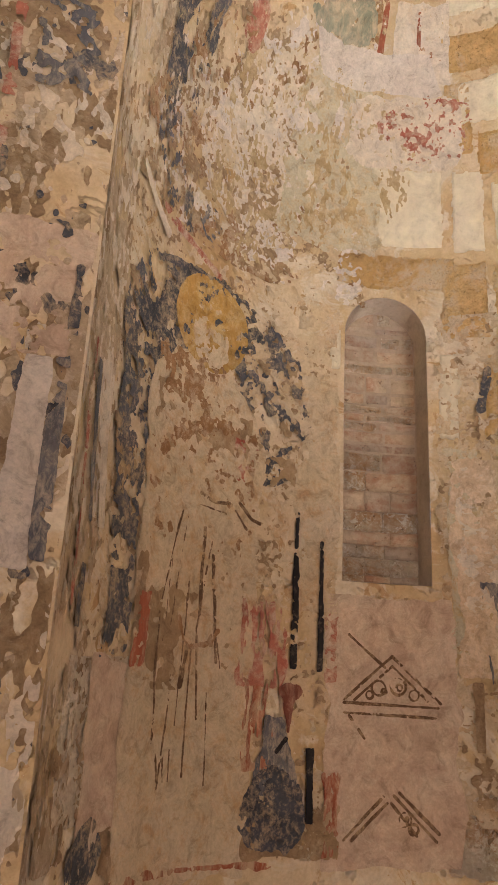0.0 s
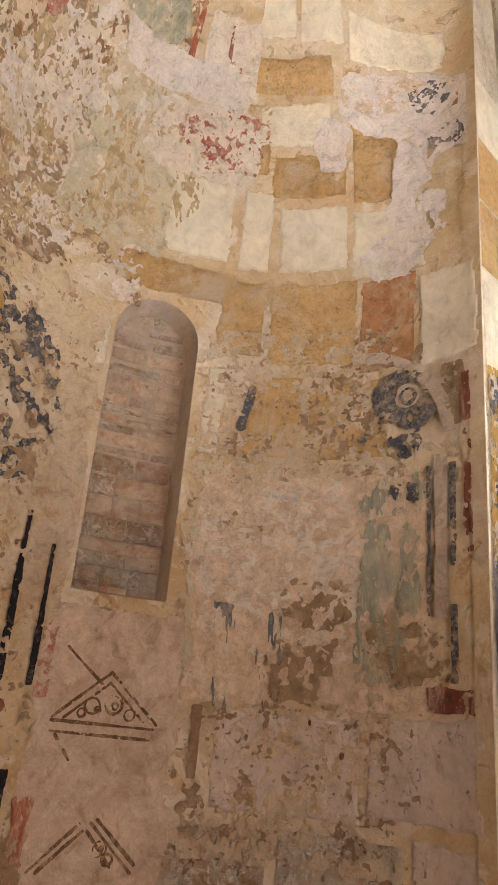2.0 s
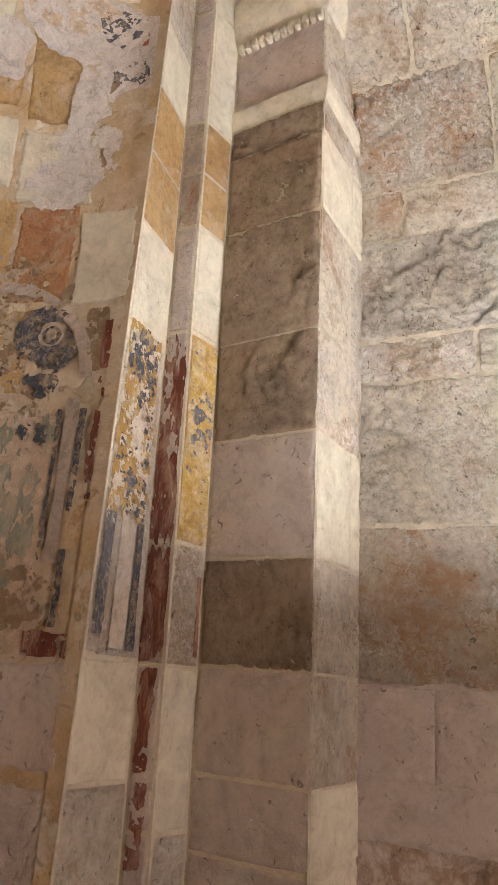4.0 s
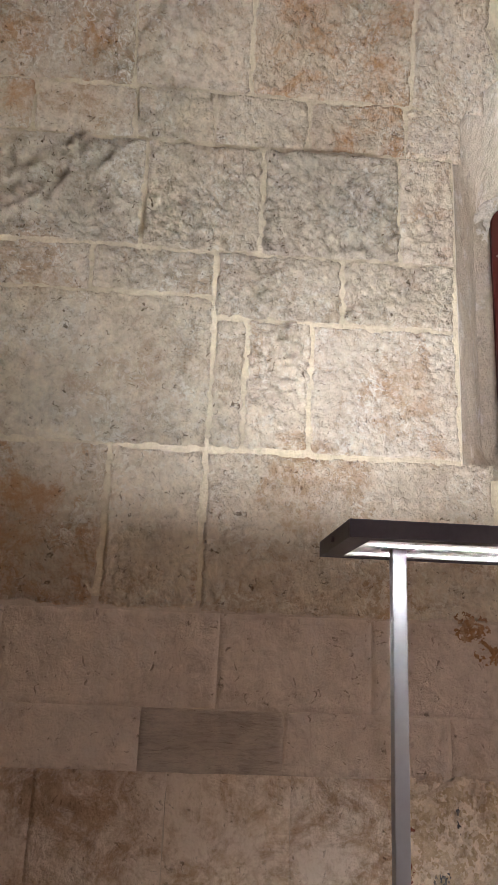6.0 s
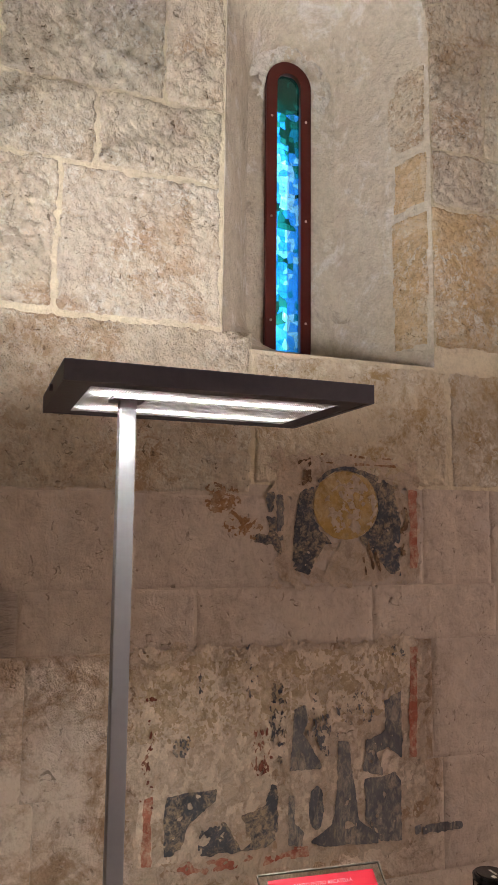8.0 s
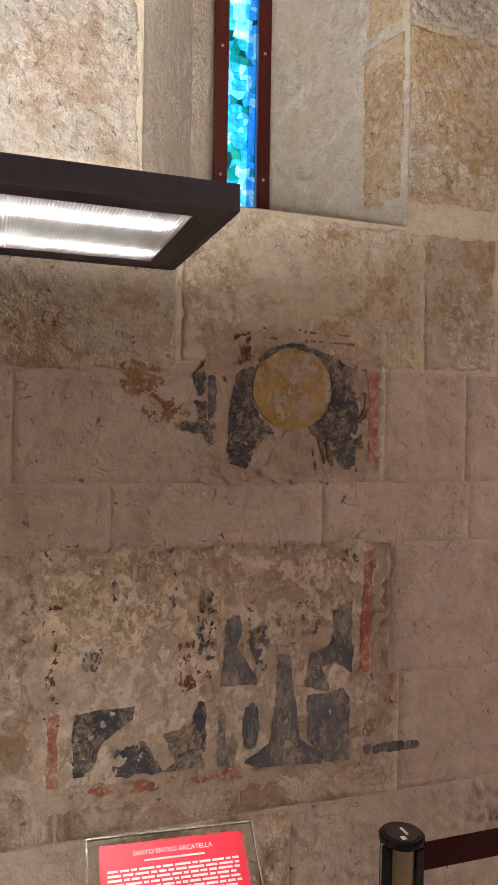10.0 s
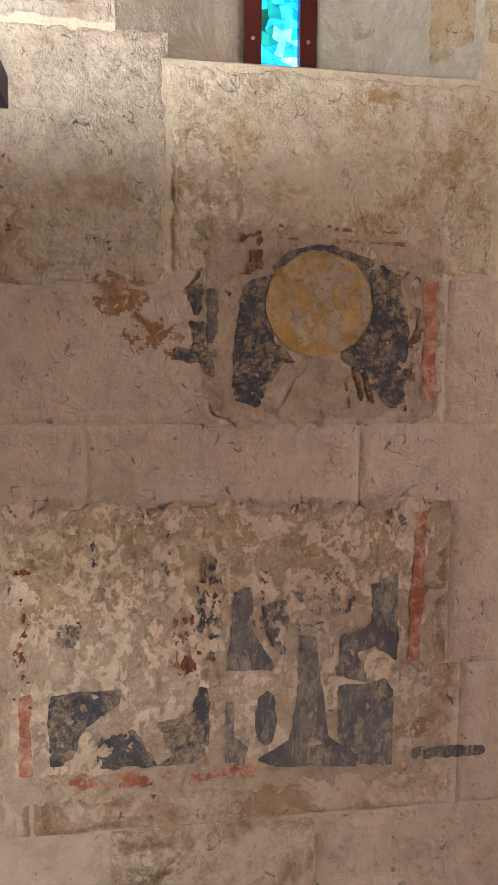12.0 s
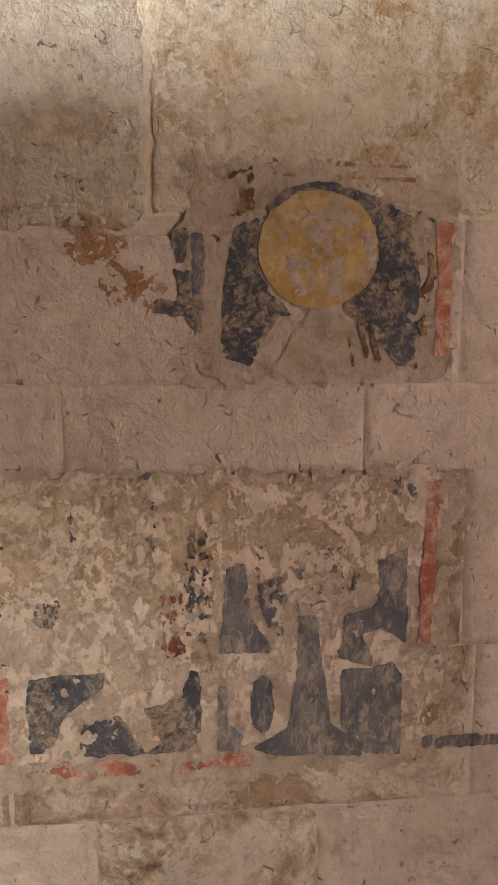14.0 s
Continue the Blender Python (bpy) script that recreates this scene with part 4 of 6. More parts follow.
# ---- stones of the pier and the arch orders ----


def PIER_FACE(u, z, off=0.0):
    t = (u - PIER_Y) / (INNER_Y - PIER_Y)
    return Vector((PIER_X + (INNER_X - PIER_X) * t + lean(z)[0] - off, u + lean(z)[1], z))


def PIER_SIDE(u, z, off=0.0):
    t = (u - PIER_X) / (EAST - PIER_X)
    return Vector((u + lean(z)[0] * (1 - t), PIER_Y + (PIER_END - PIER_Y) * t + lean(z)[1] - off, z))


def STEP_FACE(u, z, off=0.0):
    t = (u - STEP_X) / (INNER_X - STEP_X)
    return Vector((u + lean(z)[0], STEP_Y + (INNER_Y - STEP_Y) * t + lean(z)[1] - off, z))


def STEP_SIDE(u, z, off=0.0):
    return Vector((STEP_X + lean(z)[0] - off, u + lean(z)[1], z))


def JAMB(u, z, off=0.0):
    t = (u - ARRIS_X) / (STEP_X - ARRIS_X)
    return Vector((u + lean(z)[0] * t, ARRIS_Y + lean(z)[1] * t - off, z))


D_ = M_PIER
# West-turned faces get darker stone than lit ones: shade put partly into colour.
for z0, z1, m, side in ((0.02, 0.55, G_, P_), (0.55, 0.93, D_, C_), (0.93, 1.24, G_, C_), (1.24, 1.48, G_, C_), (1.48, 1.83, G_, P_), (1.83, 2.21, D_, P_), (2.21, 2.67, G_, C_),
                        (2.67, 3.08, D_, P_), (3.08, 3.60, D_, P_), (3.60, 3.98, D_, C_), (3.98, 4.13, D_, P_), (4.24, 4.72, G_, P_), (4.72, 5.3, G_, P_)):
    stone(pier, PIER_FACE, PIER_Y + 0.004, INNER_Y - 0.003, z0, z1, m, proud=0.009 if m is D_ else 0.005, gap=0.008, rough=0.004, round_=0.010, ragged=0.006, chip=0.009 if m is D_ else 0.0018, sink=0.007)
    stone(pier, PIER_SIDE, PIER_X - 0.003, PIER_X + 0.30, z0, z1, side, proud=0.006, gap=0.008, sink=0.007, chip=0.003, ragged=0.005)
    stone(pier, PIER_SIDE, PIER_X + 0.30, EAST - 0.008, z0, z1, side, proud=0.004, gap=0.012, chip=0.003, ragged=0.007, sink=0.007)
for z0, z1, m, n in ((0.02, 0.9, P_, G_), (0.9, 1.3, P_, G_), (1.3, 1.82, C_, G_), (1.82, 2.25, P_, B_), (2.25, 3.08, O_, G_), (3.08, 3.56, C_, G_), (3.56, 3.82, O_, B_), (3.82, 4.08, O_, B_), (4.08, 4.7, C_, G_), (4.7, 5.3, C_, G_)):
    stone(pier, STEP_FACE, STEP_X + 0.002, INNER_X - 0.004, z0, z1, m, proud=0.0035, gap=0.008, limit=0.0048)
    stone(pier, STEP_SIDE, STEP_Y + 0.004, ARRIS_Y - 0.003, z0, z1, n, proud=0.0035, gap=0.008, limit=0.0048)
for z0, z1, m in ((0.02, 0.8, P_), (0.8, 1.45, P_), (1.45, 1.83, C_), (1.83, 3.0, P_), (3.0, 3.43, C_), (3.43, 3.75, O_), (3.75, 4.07, O_), (4.07, 4.4, C_), (4.4, 4.9, P_)):
    stone(pier, JAMB, ARRIS_X + 0.003, STEP_X - 0.004, z0, z1, m, proud=0.0035, gap=0.008, limit=0.0048)


# moulded string course with a row of small dentils on the pier
def moulding():
    prof = [(0.0, 4.13), (0.012, 4.14), (0.015, 4.155), (0.030, 4.175), (0.036, 4.20), (0.036, 4.235), (0.0, 4.245)]
    rings = []
    for o, z in prof:
        o, (dx, dy) = o * 0.4 + 0.004, lean(z)
        rings.append([Vector((EAST, PIER_END + dy - o, z)), Vector((PIER_X + dx - o, PIER_Y + dy - o, z)), Vector((INNER_X + dx - o, INNER_Y + dy, z))])
    v, f = loft(rings, closed=False)
    band = sheet("string_course", v, f, M_CREAM, pier, "pale moulded string course")
    up = [(0.0, 4.60), (0.02, 4.62), (0.05, 4.70), (0.06, 4.78), (0.06, 4.84), (0.0, 4.86)]
    rings = [[Vector((EAST, PIER_END + 0.05 - o, z)), Vector((PIER_X - 0.045 - o, PIER_Y + 0.05 - o, z)), Vector((INNER_X - 0.045 - o, INNER_Y + 0.05, z))] for o, z in up]
    v, f = loft(rings, closed=False)
    cap = sheet("cornice", v, f, M_CREAM, pier, "pale cornice with dentils")
    for n in range(12):
        y = PIER_Y + 0.01 + n * 0.037
        part("dentil", boxed(PIER_X - 0.075 + n * 0.005, PIER_X - 0.03 + n * 0.005, y + 0.05, y + 0.07, 4.56, 4.60, bevel=0.004), M_CREAM, cap)


moulding()

# ---- squared stones that show in the apse ----
for a0, a1, z0, z1, m, pr in (
        (33, 47, 4.60, 4.82, C_, 5), (47, 63, 4.58, 4.80, C_, 5), (63, 85, 4.52, 4.76, C_, 5),
        (31, 59, 4.37, 4.55, O_, 3), (36, 58, 4.16, 4.36, C_, 4),
        (32, 41, 4.02, 4.36, O_, 3), (41, 62, 3.92, 4.14, O_, 5), (62, 74, 3.88, 4.30, O_, 3),
        (13, 33, 3.60, 3.98, C_, 4), (34, 43, 3.57, 3.97, C_, 4), (44, 62, 3.57, 3.90, C_, 4), (62, 80, 3.52, 3.86, C_, 4),
        (6, 36, 3.40, 3.58, O_, 2), (31, 43, 3.17, 3.55, O_, 2),
        (43, 64, 3.14, 3.54, O_, 6), (64, 77.5, 3.09, 3.53, M_RUST, 6), (77.5, 92, 3.08, 3.50, C_, 7),
        (30, 35.5, 2.72, 3.13, C_, 5), (5, 8.5, 3.0, 3.2, C_, 4),
        (39.5, 53, 2.72, 3.11, O_, 3), (53, 72, 2.71, 3.08, O_, 3),
        (39, 68, 1.44, 1.79, G_, 4), (68, 91, 1.47, 1.81, G_, 4), (28, 52, 1.12, 1.42, B_, 3), (52, 76, 1.10, 1.43, B_, 3), (76, 92, 1.1, 1.45, G_, 3),
        (-60, -38, 1.35, 1.80, P_, 3), (-38, -20, 1.3, 1.78, P_, 2), (0, 28, 0.7, 1.1, B_, 3), (28, 60, 0.7, 1.08, B_, 3), (60, 92, 0.7, 1.08, G_, 3), (-45, 0, 0.6, 1.0, B_, 3)):
    stone(wall_apse, apse, arc(a0), arc(a1), z0, z1, m, proud=pr * 0.0006 + 0.002, gap=0.018, round_=0.008, ragged=0.010, chip=0.0025 if m in (O_, M_RUST) else 0.0012, limit=0.0070)

# ---- wall paintings ----
P_BLUE = pigment("worn dark blue pigment", (0.050, 0.055, 0.068), (0.40, 0.31, 0.21), 0.62, 50, (0.085, 0.090, 0.105))
P_SLATE = pigment("faded slate blue pigment", (0.10, 0.105, 0.12), (0.40, 0.34, 0.27), 0.58, 55, (0.16, 0.155, 0.16), (1, 1, 0.5))
P_HALO = pigment("ochre pigment", (0.50, 0.30, 0.085), (0.55, 0.40, 0.20), 0.6, 18)
P_DISC = pigment("faded ochre pigment", (0.46, 0.30, 0.10), (0.50, 0.39, 0.24), 0.7, 16)
P_CREAM = pigment("cream fresco plaster", (0.60, 0.48, 0.32), (0.50, 0.33, 0.18), 0.55, 14, (0.64, 0.53, 0.38), depth=0.006)
P_PINK = pigment("pinkish smooth plaster", (0.56, 0.43, 0.32), (0.62, 0.51, 0.39), 0.6, 8, (0.52, 0.38, 0.28), depth=0.003)
P_WHITE = pigment("whitish lime plaster", (0.74, 0.66, 0.55), (0.62, 0.50, 0.36), 0.4, 16, (0.70, 0.60, 0.48), depth=0.006)
P_MAUVE = pigment("greyish white lime skim", (0.72, 0.65, 0.58), (0.30, 0.26, 0.22), 0.22, 40, (0.68, 0.60, 0.52), depth=0.004)
P_RED = pigment("brick red pigment", (0.30, 0.085, 0.045), (0.50, 0.35, 0.23), 0.7, 30, (0.38, 0.12, 0.06), (1, 1, 0.35))
P_SALMON = pigment("salmon red pigment", (0.42, 0.175, 0.115), (0.56, 0.43, 0.32), 0.66, 26, (0.36, 0.10, 0.06))
P_DRED = pigment("dark red brown pigment", (0.17, 0.052, 0.032), (0.44, 0.28, 0.19), 0.62, 22, (0.22, 0.07, 0.04), (1, 1, 0.3))
P_GREEN = pigment("faded green pigment", (0.23, 0.255, 0.19), (0.52, 0.42, 0.29), 0.75, 22, (0.32, 0.32, 0.235), (1, 1, 0.4))
P_GREYG = pigment("greenish cream plaster", (0.62, 0.55, 0.40), (0.54, 0.40, 0.22), 0.6, 22, (0.56, 0.51, 0.37), depth=0.006)
P_YELLOW = pigment("strong yellow ochre pigment", (0.56, 0.36, 0.09), (0.60, 0.47, 0.28), 0.75, 24)
P_LINE = pigment("brown drawing line", (0.15, 0.085, 0.045), (0.42, 0.30, 0.18), 0.6, 40)
P_BLACK = pigment("black pigment", (0.022, 0.020, 0.020), (0.22, 0.17, 0.13), 0.3, 40)
P_TAN = pigment("bare tan render", (0.40, 0.28, 0.16), (0.50, 0.39, 0.26), 0.5, 14, (0.34, 0.23, 0.13), depth=0.008)
P_GROUND = pigment("pale flaking intonaco", (0.68, 0.56, 0.44), (0.50, 0.38, 0.27), 0.55, 22, (0.60, 0.49, 0.39), depth=0.009)
P_LUMP = pigment("tan lumpy plaster", (0.68, 0.52, 0.36), (0.76, 0.63, 0.48), 0.6, 17, (0.60, 0.45, 0.30), depth=0.005)
P_FLECK = pigment("tan fleck pigment", (0.52, 0.38, 0.20), (0.60, 0.48, 0.31), 0.6, 24)
P_DUST = pigment("dusty tan render", (0.52, 0.40, 0.27), (0.64, 0.53, 0.40), 0.55, 22, (0.46, 0.35, 0.23), depth=0.006)
P_RUSTY = pigment("orange brown stain", (0.33, 0.18, 0.08), (0.48, 0.36, 0.25), 0.6, 34)


def painting(label):
    ob = empty("wall_painting", 0, 0, 0)
    return tagged(ob, label, "wall painting", "remains of wall paintings")


def strokes(pts, w):
    return union(*[stroke(*a, *b, w) for a, b in zip(pts, pts[1:])])


SEED = [0]


def lay(name, on, parent, shape, area, material, layer=1, base=0.008, **k):
    """One layer of paint or plaster; higher layers lie further out."""
    SEED[0] += 1
    worn = "_worn_" in name
    ob = patch(name, on, shape, area, material, parent, off=base + 0.0016 * layer, seed=SEED[0], **k)
    if worn and ob:
        tagged(ob, kind="stuff")
    return ob


# apse: grounds of plaster
ground = painting("large worn areas of cream, white and greenish plaster in the apse")
lay("plaster_area", apse, ground, box_shape(-0.62, 1.52, 0.72, 0.52), (-1.1, -0.15, 1.15, 1.9), P_PINK, 0, wobble=0.05, cell=0.012, scale=5)
lay("plaster_area", apse, ground, union(oval(-0.33, 3.85, 0.62, 0.85), oval(-0.45, 3.75, 0.5, 0.5)), (-0.85, 0.15, 3.3, 4.4), P_WHITE, 0, wobble=0.06, wear=0.19, wear_scale=26, stretch=(1.3, 0.8), scale=5)
lay("ochre_worn_paint", apse, ground, union(oval(-0.3, 3.85, 0.75, 1.0), oval(0.1, 3.95, 0.7, 0.8)), (-0.85, 0.5, 3.3, 4.5), P_FLECK, 2, wobble=0.06, wear=0.37, wear_scale=24, stretch=(1.4, 0.8))
lay("white_worn_plaster", apse, ground, minus(box_shape(0.2, 2.6, 2.4, 2.6), box_shape(arc(NICHE_A), 2.75, 0.42, 1.34)), (-1.1, 1.55, 1.2, 3.3), P_CREAM, -0.5, wobble=0.02, wear=0.30, wear_scale=34, cell=0.008)
lay("brown_worn_stain", apse, ground, minus(box_shape(0.2, 2.7, 2.6, 3.0), box_shape(arc(NICHE_A), 2.75, 0.42, 1.34)), (-1.2, 1.6, 1.15, 3.3), P_TAN, -0.3, wobble=0.02, wear=0.41, wear_scale=52, cell=0.008)
lay("plaster_area", apse, ground, union(oval(0.02, 4.02, 0.5, 0.75), box_shape(0.05, 3.75, 0.5, 0.4)), (-0.4, 0.45, 3.4, 4.5), P_GREYG, 1, wobble=0.07, wear=0.10, wear_scale=22, scale=5)
lay("plaster_area", apse, ground, box_shape(0.22, 4.37, 0.72, 0.17, lean=-0.5), (-0.3, 0.75, 4.2, 4.55), P_MAUVE, 2, wobble=0.02, scale=7)
lay("plaster_area", apse, ground, both(oval(0.42, 4.12, 0.66, 0.42), box_shape(0.42, 4.12, 0.6, 0.32)), (0.05, 0.8, 3.85, 4.4), P_WHITE, 3, wobble=0.03, wear=0.08, wear_scale=34)
lay("red_worn_paint", apse, ground, oval(0.52, 4.14, 0.5, 0.30), (0.22, 0.8, 3.95, 4.32), P_SALMON, 4, wobble=0.05, wear=0.36, wear_scale=40)
lay("red_worn_paint", apse, ground, strokes([(0.46, 4.62), (0.47, 4.48), (0.60, 4.44)], 0.02), (0.4, 0.66, 4.38, 4.68), P_RED, 4, wobble=0.012, wear=0.2, wear_scale=40)
lay("plaster_area", apse, ground, box_shape(0.48, 4.5, 0.34, 0.3), (0.25, 0.68, 4.3, 4.7), P_WHITE, 1, wobble=0.03, wear=0.03)
lay("plaster_area", apse, ground, minus(union(oval(1.42, 4.34, 0.66, 0.36), box_shape(1.58, 4.15, 0.40, 0.4), oval(1.12, 4.16, 0.28, 0.26), box_shape(1.42, 3.9, 0.10, 0.4)), oval(1.26, 4.08, 0.16, 0.2), oval(1.62, 3.98, 0.2, 0.12)),
    (0.9, 1.72, 3.6, 4.55), P_MAUVE, 3, wobble=0.06, wear=0.04, wear_scale=20, scale=6)
lay("plaster_area", apse, ground, union(oval(1.38, 3.62, 0.36, 0.24), oval(1.52, 3.72, 0.2, 0.3)), (1.15, 1.7, 3.4, 3.95), P_MAUVE, 3, wobble=0.07, wear=0.05, scale=7)
lay("dark_worn_paint", apse, ground, union(oval(1.56, 4.36, 0.2, 0.2), oval(1.62, 4.13, 0.14, 0.12)), (1.4, 1.72, 4.0, 4.5), P_SLATE, 4, wobble=0.04, wear=0.2, wear_scale=36)
lay("dark_worn_paint", apse, ground, oval(1.36, 4.4, 0.42, 0.2), (1.1, 1.6, 4.25, 4.52), P_LUMP, 4, wobble=0.05, wear=0.3, wear_scale=44)
lay("red_worn_paint", apse, ground, box_shape(1.66, 4.36, 0.03, 0.16), (1.6, 1.72, 4.2, 4.5), P_RED, 5, wobble=0.01, wear=0.12)
lay("plaster_area", apse, ground, box_shape(1.08, 2.22, 0.92, 0.84), (0.55, 1.62, 1.76, 2.72), P_LUMP, 1, wobble=0.05, cell=0.010, wear=0.02, scale=6)
lay("raised_worn_plaster", apse, ground, box_shape(1.02, 2.3, 0.75, 0.68), (0.6, 1.45, 1.9, 2.7), P_WHITE, 2, wobble=0.05, wear=0.36, wear_scale=24, stretch=(0.8, 1.2))
lay("green_robe", apse, ground, union(taper(1.36, 1.88, 2.6, 0.20, 0.26, 0.05), oval(1.4, 2.5, 0.26, 0.3)), (1.15, 1.6, 1.85, 2.68), P_GREEN, 3, wobble=0.05, wear=0.26, wear_scale=26, stretch=(1.4, 0.6))
lay("ochre_panel", apse, ground, box_shape(1.06, 1.92, 0.24, 0.24), (0.9, 1.25, 1.76, 2.08), P_TAN, 3, wobble=0.03, wear=0.2, wear_scale=26)
lay("ochre_panel", apse, ground, union(oval(1.10, 2.16, 0.3, 0.16), oval(1.45, 2.02, 0.26, 0.2)), (0.9, 1.62, 1.88, 2.3), P_TAN, 3, wobble=0.06, wear=0.12)
lay("grey_worn_paint", apse, ground, box_shape(0.86, 1.96, 0.26, 0.34), (0.7, 1.02, 1.77, 2.16), P_SLATE, 3, wobble=0.05, wear=0.36, wear_scale=22, stretch=(2.2, 0.3))
lay("plaster_area", apse, ground, box_shape(0.36, 1.62, 0.5, 0.92), (0.05, 0.68, 1.1, 2.12), P_PINK, 0, wobble=0.04, cell=0.01, scale=6)
lay("plaster_area", apse, ground, box_shape(0.06, 2.47, 0.17, 0.95), (-0.06, 0.17, 1.95, 2.99), P_CREAM, 0, wobble=0.03, wear=0.05, scale=7)
lay("plaster_area", apse, ground, box_shape(0.66, 2.28, 0.12, 0.80), (0.57, 0.75, 1.85, 2.72), P_GREYG, 0, wobble=0.03, wear=0.05, scale=7)
lay("green_patch", apse, ground, oval(-0.02, 4.53, 0.5, 0.2), (-0.32, 0.28, 4.36, 4.68), P_GREEN, 3, wobble=0.05, wear=0.08, wear_scale=20)
lay("red_patch", apse, ground, box_shape(0.235, 4.56, 0.035, 0.22), (0.18, 0.3, 4.4, 4.7), P_RED, 4, wobble=0.012, wear=0.1)
lay("red_patch", apse, ground, oval(-0.58, 4.28, 0.13, 0.2), (-0.7, -0.45, 4.12, 4.44), P_SALMON, 3, wobble=0.04, wear=0.12)
lay("dark_column", apse, ground, strokes([(-1.06, 4.2), (-1.03, 3.95), (-0.98, 3.75), (-0.90, 3.54), (-0.72, 3.36)], 0.17), (-1.25, -0.55, 3.2, 4.3), P_BLUE, 2, wobble=0.05, wear=0.24, wear_scale=24, stretch=(1.4, 0.7), cell=0.006)
lay("dark_column", apse, ground, strokes([(-0.86, 4.3), (-0.83, 4.05), (-0.78, 3.8)], 0.09), (-1.0, -0.65, 3.7, 4.4), P_BLUE, 2, wobble=0.05, wear=0.22, wear_scale=18, stretch=(1.4, 0.6))
lay("pale_streak", apse, ground, strokes([(-1.02, 3.36), (-0.88, 3.28), (-0.80, 3.24)], 0.035), (-1.1, -0.7, 3.15, 3.45), P_WHITE, 2, wobble=0.012)
lay("pink_streak", apse, ground, strokes([(-0.84, 3.32), (-0.62, 3.27), (-0.47, 3.22)], 0.028), (-0.95, -0.4, 3.12, 3.42), P_SALMON, 3, wobble=0.012, wear=0.12)
lay("grey_patch", apse, ground, oval(-0.55, 3.42, 0.14, 0.16), (-0.7, -0.4, 3.3, 3.56), P_SLATE, 2, wobble=0.05, wear=0.24)
lay("dark_fragment", apse, ground, strokes([(0.78, 3.02), (0.75, 2.86)], 0.045), (0.68, 0.85, 2.78, 3.1), P_BLUE, 3, wobble=0.02, wear=0.12)
# Flat dark dots painted for the shade inside small holes.
for u, z in ((1.10, 1.755), (0.875, 1.69), (1.22, 1.66)):
    lay("socket_hole", apse, ground, oval(u, z, 0.015, 0.024), (u - 0.03, u + 0.03, z - 0.03, z + 0.03), P_LINE, 3, wobble=0.006, cell=0.003)
lay("bare_strip", apse, ground, box_shape(0.69, 1.66, 0.035, 0.24), (0.64, 0.74, 1.5, 1.82), P_TAN, 2, wobble=0.006)

for mat, name, wear, size, layer in ((P_DUST, "tan_worn_plaster", 0.30, 18, -0.4), (P_WHITE, "white_worn_plaster", 0.37, 22, 0.0), (P_TAN, "brown_worn_stain", 0.42, 30, 0.4)):
    lay(name, apse, ground, box_shape(-1.38, 2.95, 0.66, 3.3), (-1.70, -1.05, 1.2, 4.7), mat, layer, wobble=0.03, wear=wear, wear_scale=size, stretch=(1.3, 0.7), cell=0.008)
for mat, name, wear, size, layer in ((P_TAN, "brown_worn_stain", 0.36, 36, 0.2), (P_MAUVE, "pale_worn_plaster", 0.38, 30, 0.6), (P_RUSTY, "rusty_worn_stain", 0.42, 26, 0.9)):
    lay(name, apse, ground, box_shape(-0.5, 4.0, 1.5, 1.4), (-1.1, 0.35, 3.3, 4.7), mat, layer, wobble=0.03, wear=wear, wear_scale=size, cell=0.008)

# apse: the arched panel with the ochre disc
panel = painting("tall arched fresco with ochre disc and pale robe on blue")
blue = union(taper(-0.885, 1.79, 2.88, 0.13, 0.26, -0.03), both(oval(-0.53, 2.80, 1.06, 0.82), box_shape(-0.53, 2.9, 1.2, 0.62)), box_shape(-0.15, 2.64, 0.16, 0.36))
lay("dark_blue_ground", apse, panel, blue, (-1.15, 0.05, 1.7, 3.3), P_BLUE, 1, wobble=0.04, wear=0.17, wear_scale=21, cell=0.006, scale=11)
body = union(taper(-0.50, 1.15, 2.6, 0.58, 0.60), oval(-0.52, 2.60, 0.60, 0.55), oval(-0.47, 2.85, 0.2, 0.3))
lay("pale_robe", apse, panel, body, (-0.95, -0.1, 1.1, 3.02), P_CREAM, 2, wobble=0.03, cell=0.009)
lay("ochre_disc", apse, panel, oval(-0.505, 3.01, 0.40, 0.38), (-0.75, -0.28, 2.8, 3.22), P_HALO, 3, wobble=0.008, wear=0.02)
lay("rust_worn_paint", apse, panel, box_shape(-0.5, 2.5, 0.56, 0.7), (-0.8, -0.2, 2.1, 2.9), P_RUSTY, 4, wobble=0.05, wear=0.37, wear_scale=24)
lay("pale_head_shape", apse, panel, oval(-0.49, 2.95, 0.20, 0.27), (-0.62, -0.36, 2.78, 3.12), P_CREAM, 4, wobble=0.05, wear=0.22, wear_scale=30)
lay("ochre_worn_render", apse, panel, box_shape(-0.85, 2.65, 0.4, 0.6), (-1.08, -0.62, 2.3, 3.0), P_TAN, 3, wobble=0.03, wear=0.44, wear_scale=13)
lay("ochre_worn_render", apse, panel, box_shape(-0.14, 2.7, 0.2, 0.5), (-0.26, -0.02, 2.44, 3.0), P_TAN, 3, wobble=0.02, wear=0.42, wear_scale=13)
lay("ochre_worn_render", apse, panel, box_shape(-0.52, 2.2, 0.55, 1.0), (-0.8, -0.25, 1.7, 2.75), P_TAN, 3, wobble=0.03, wear=0.40, wear_scale=12)
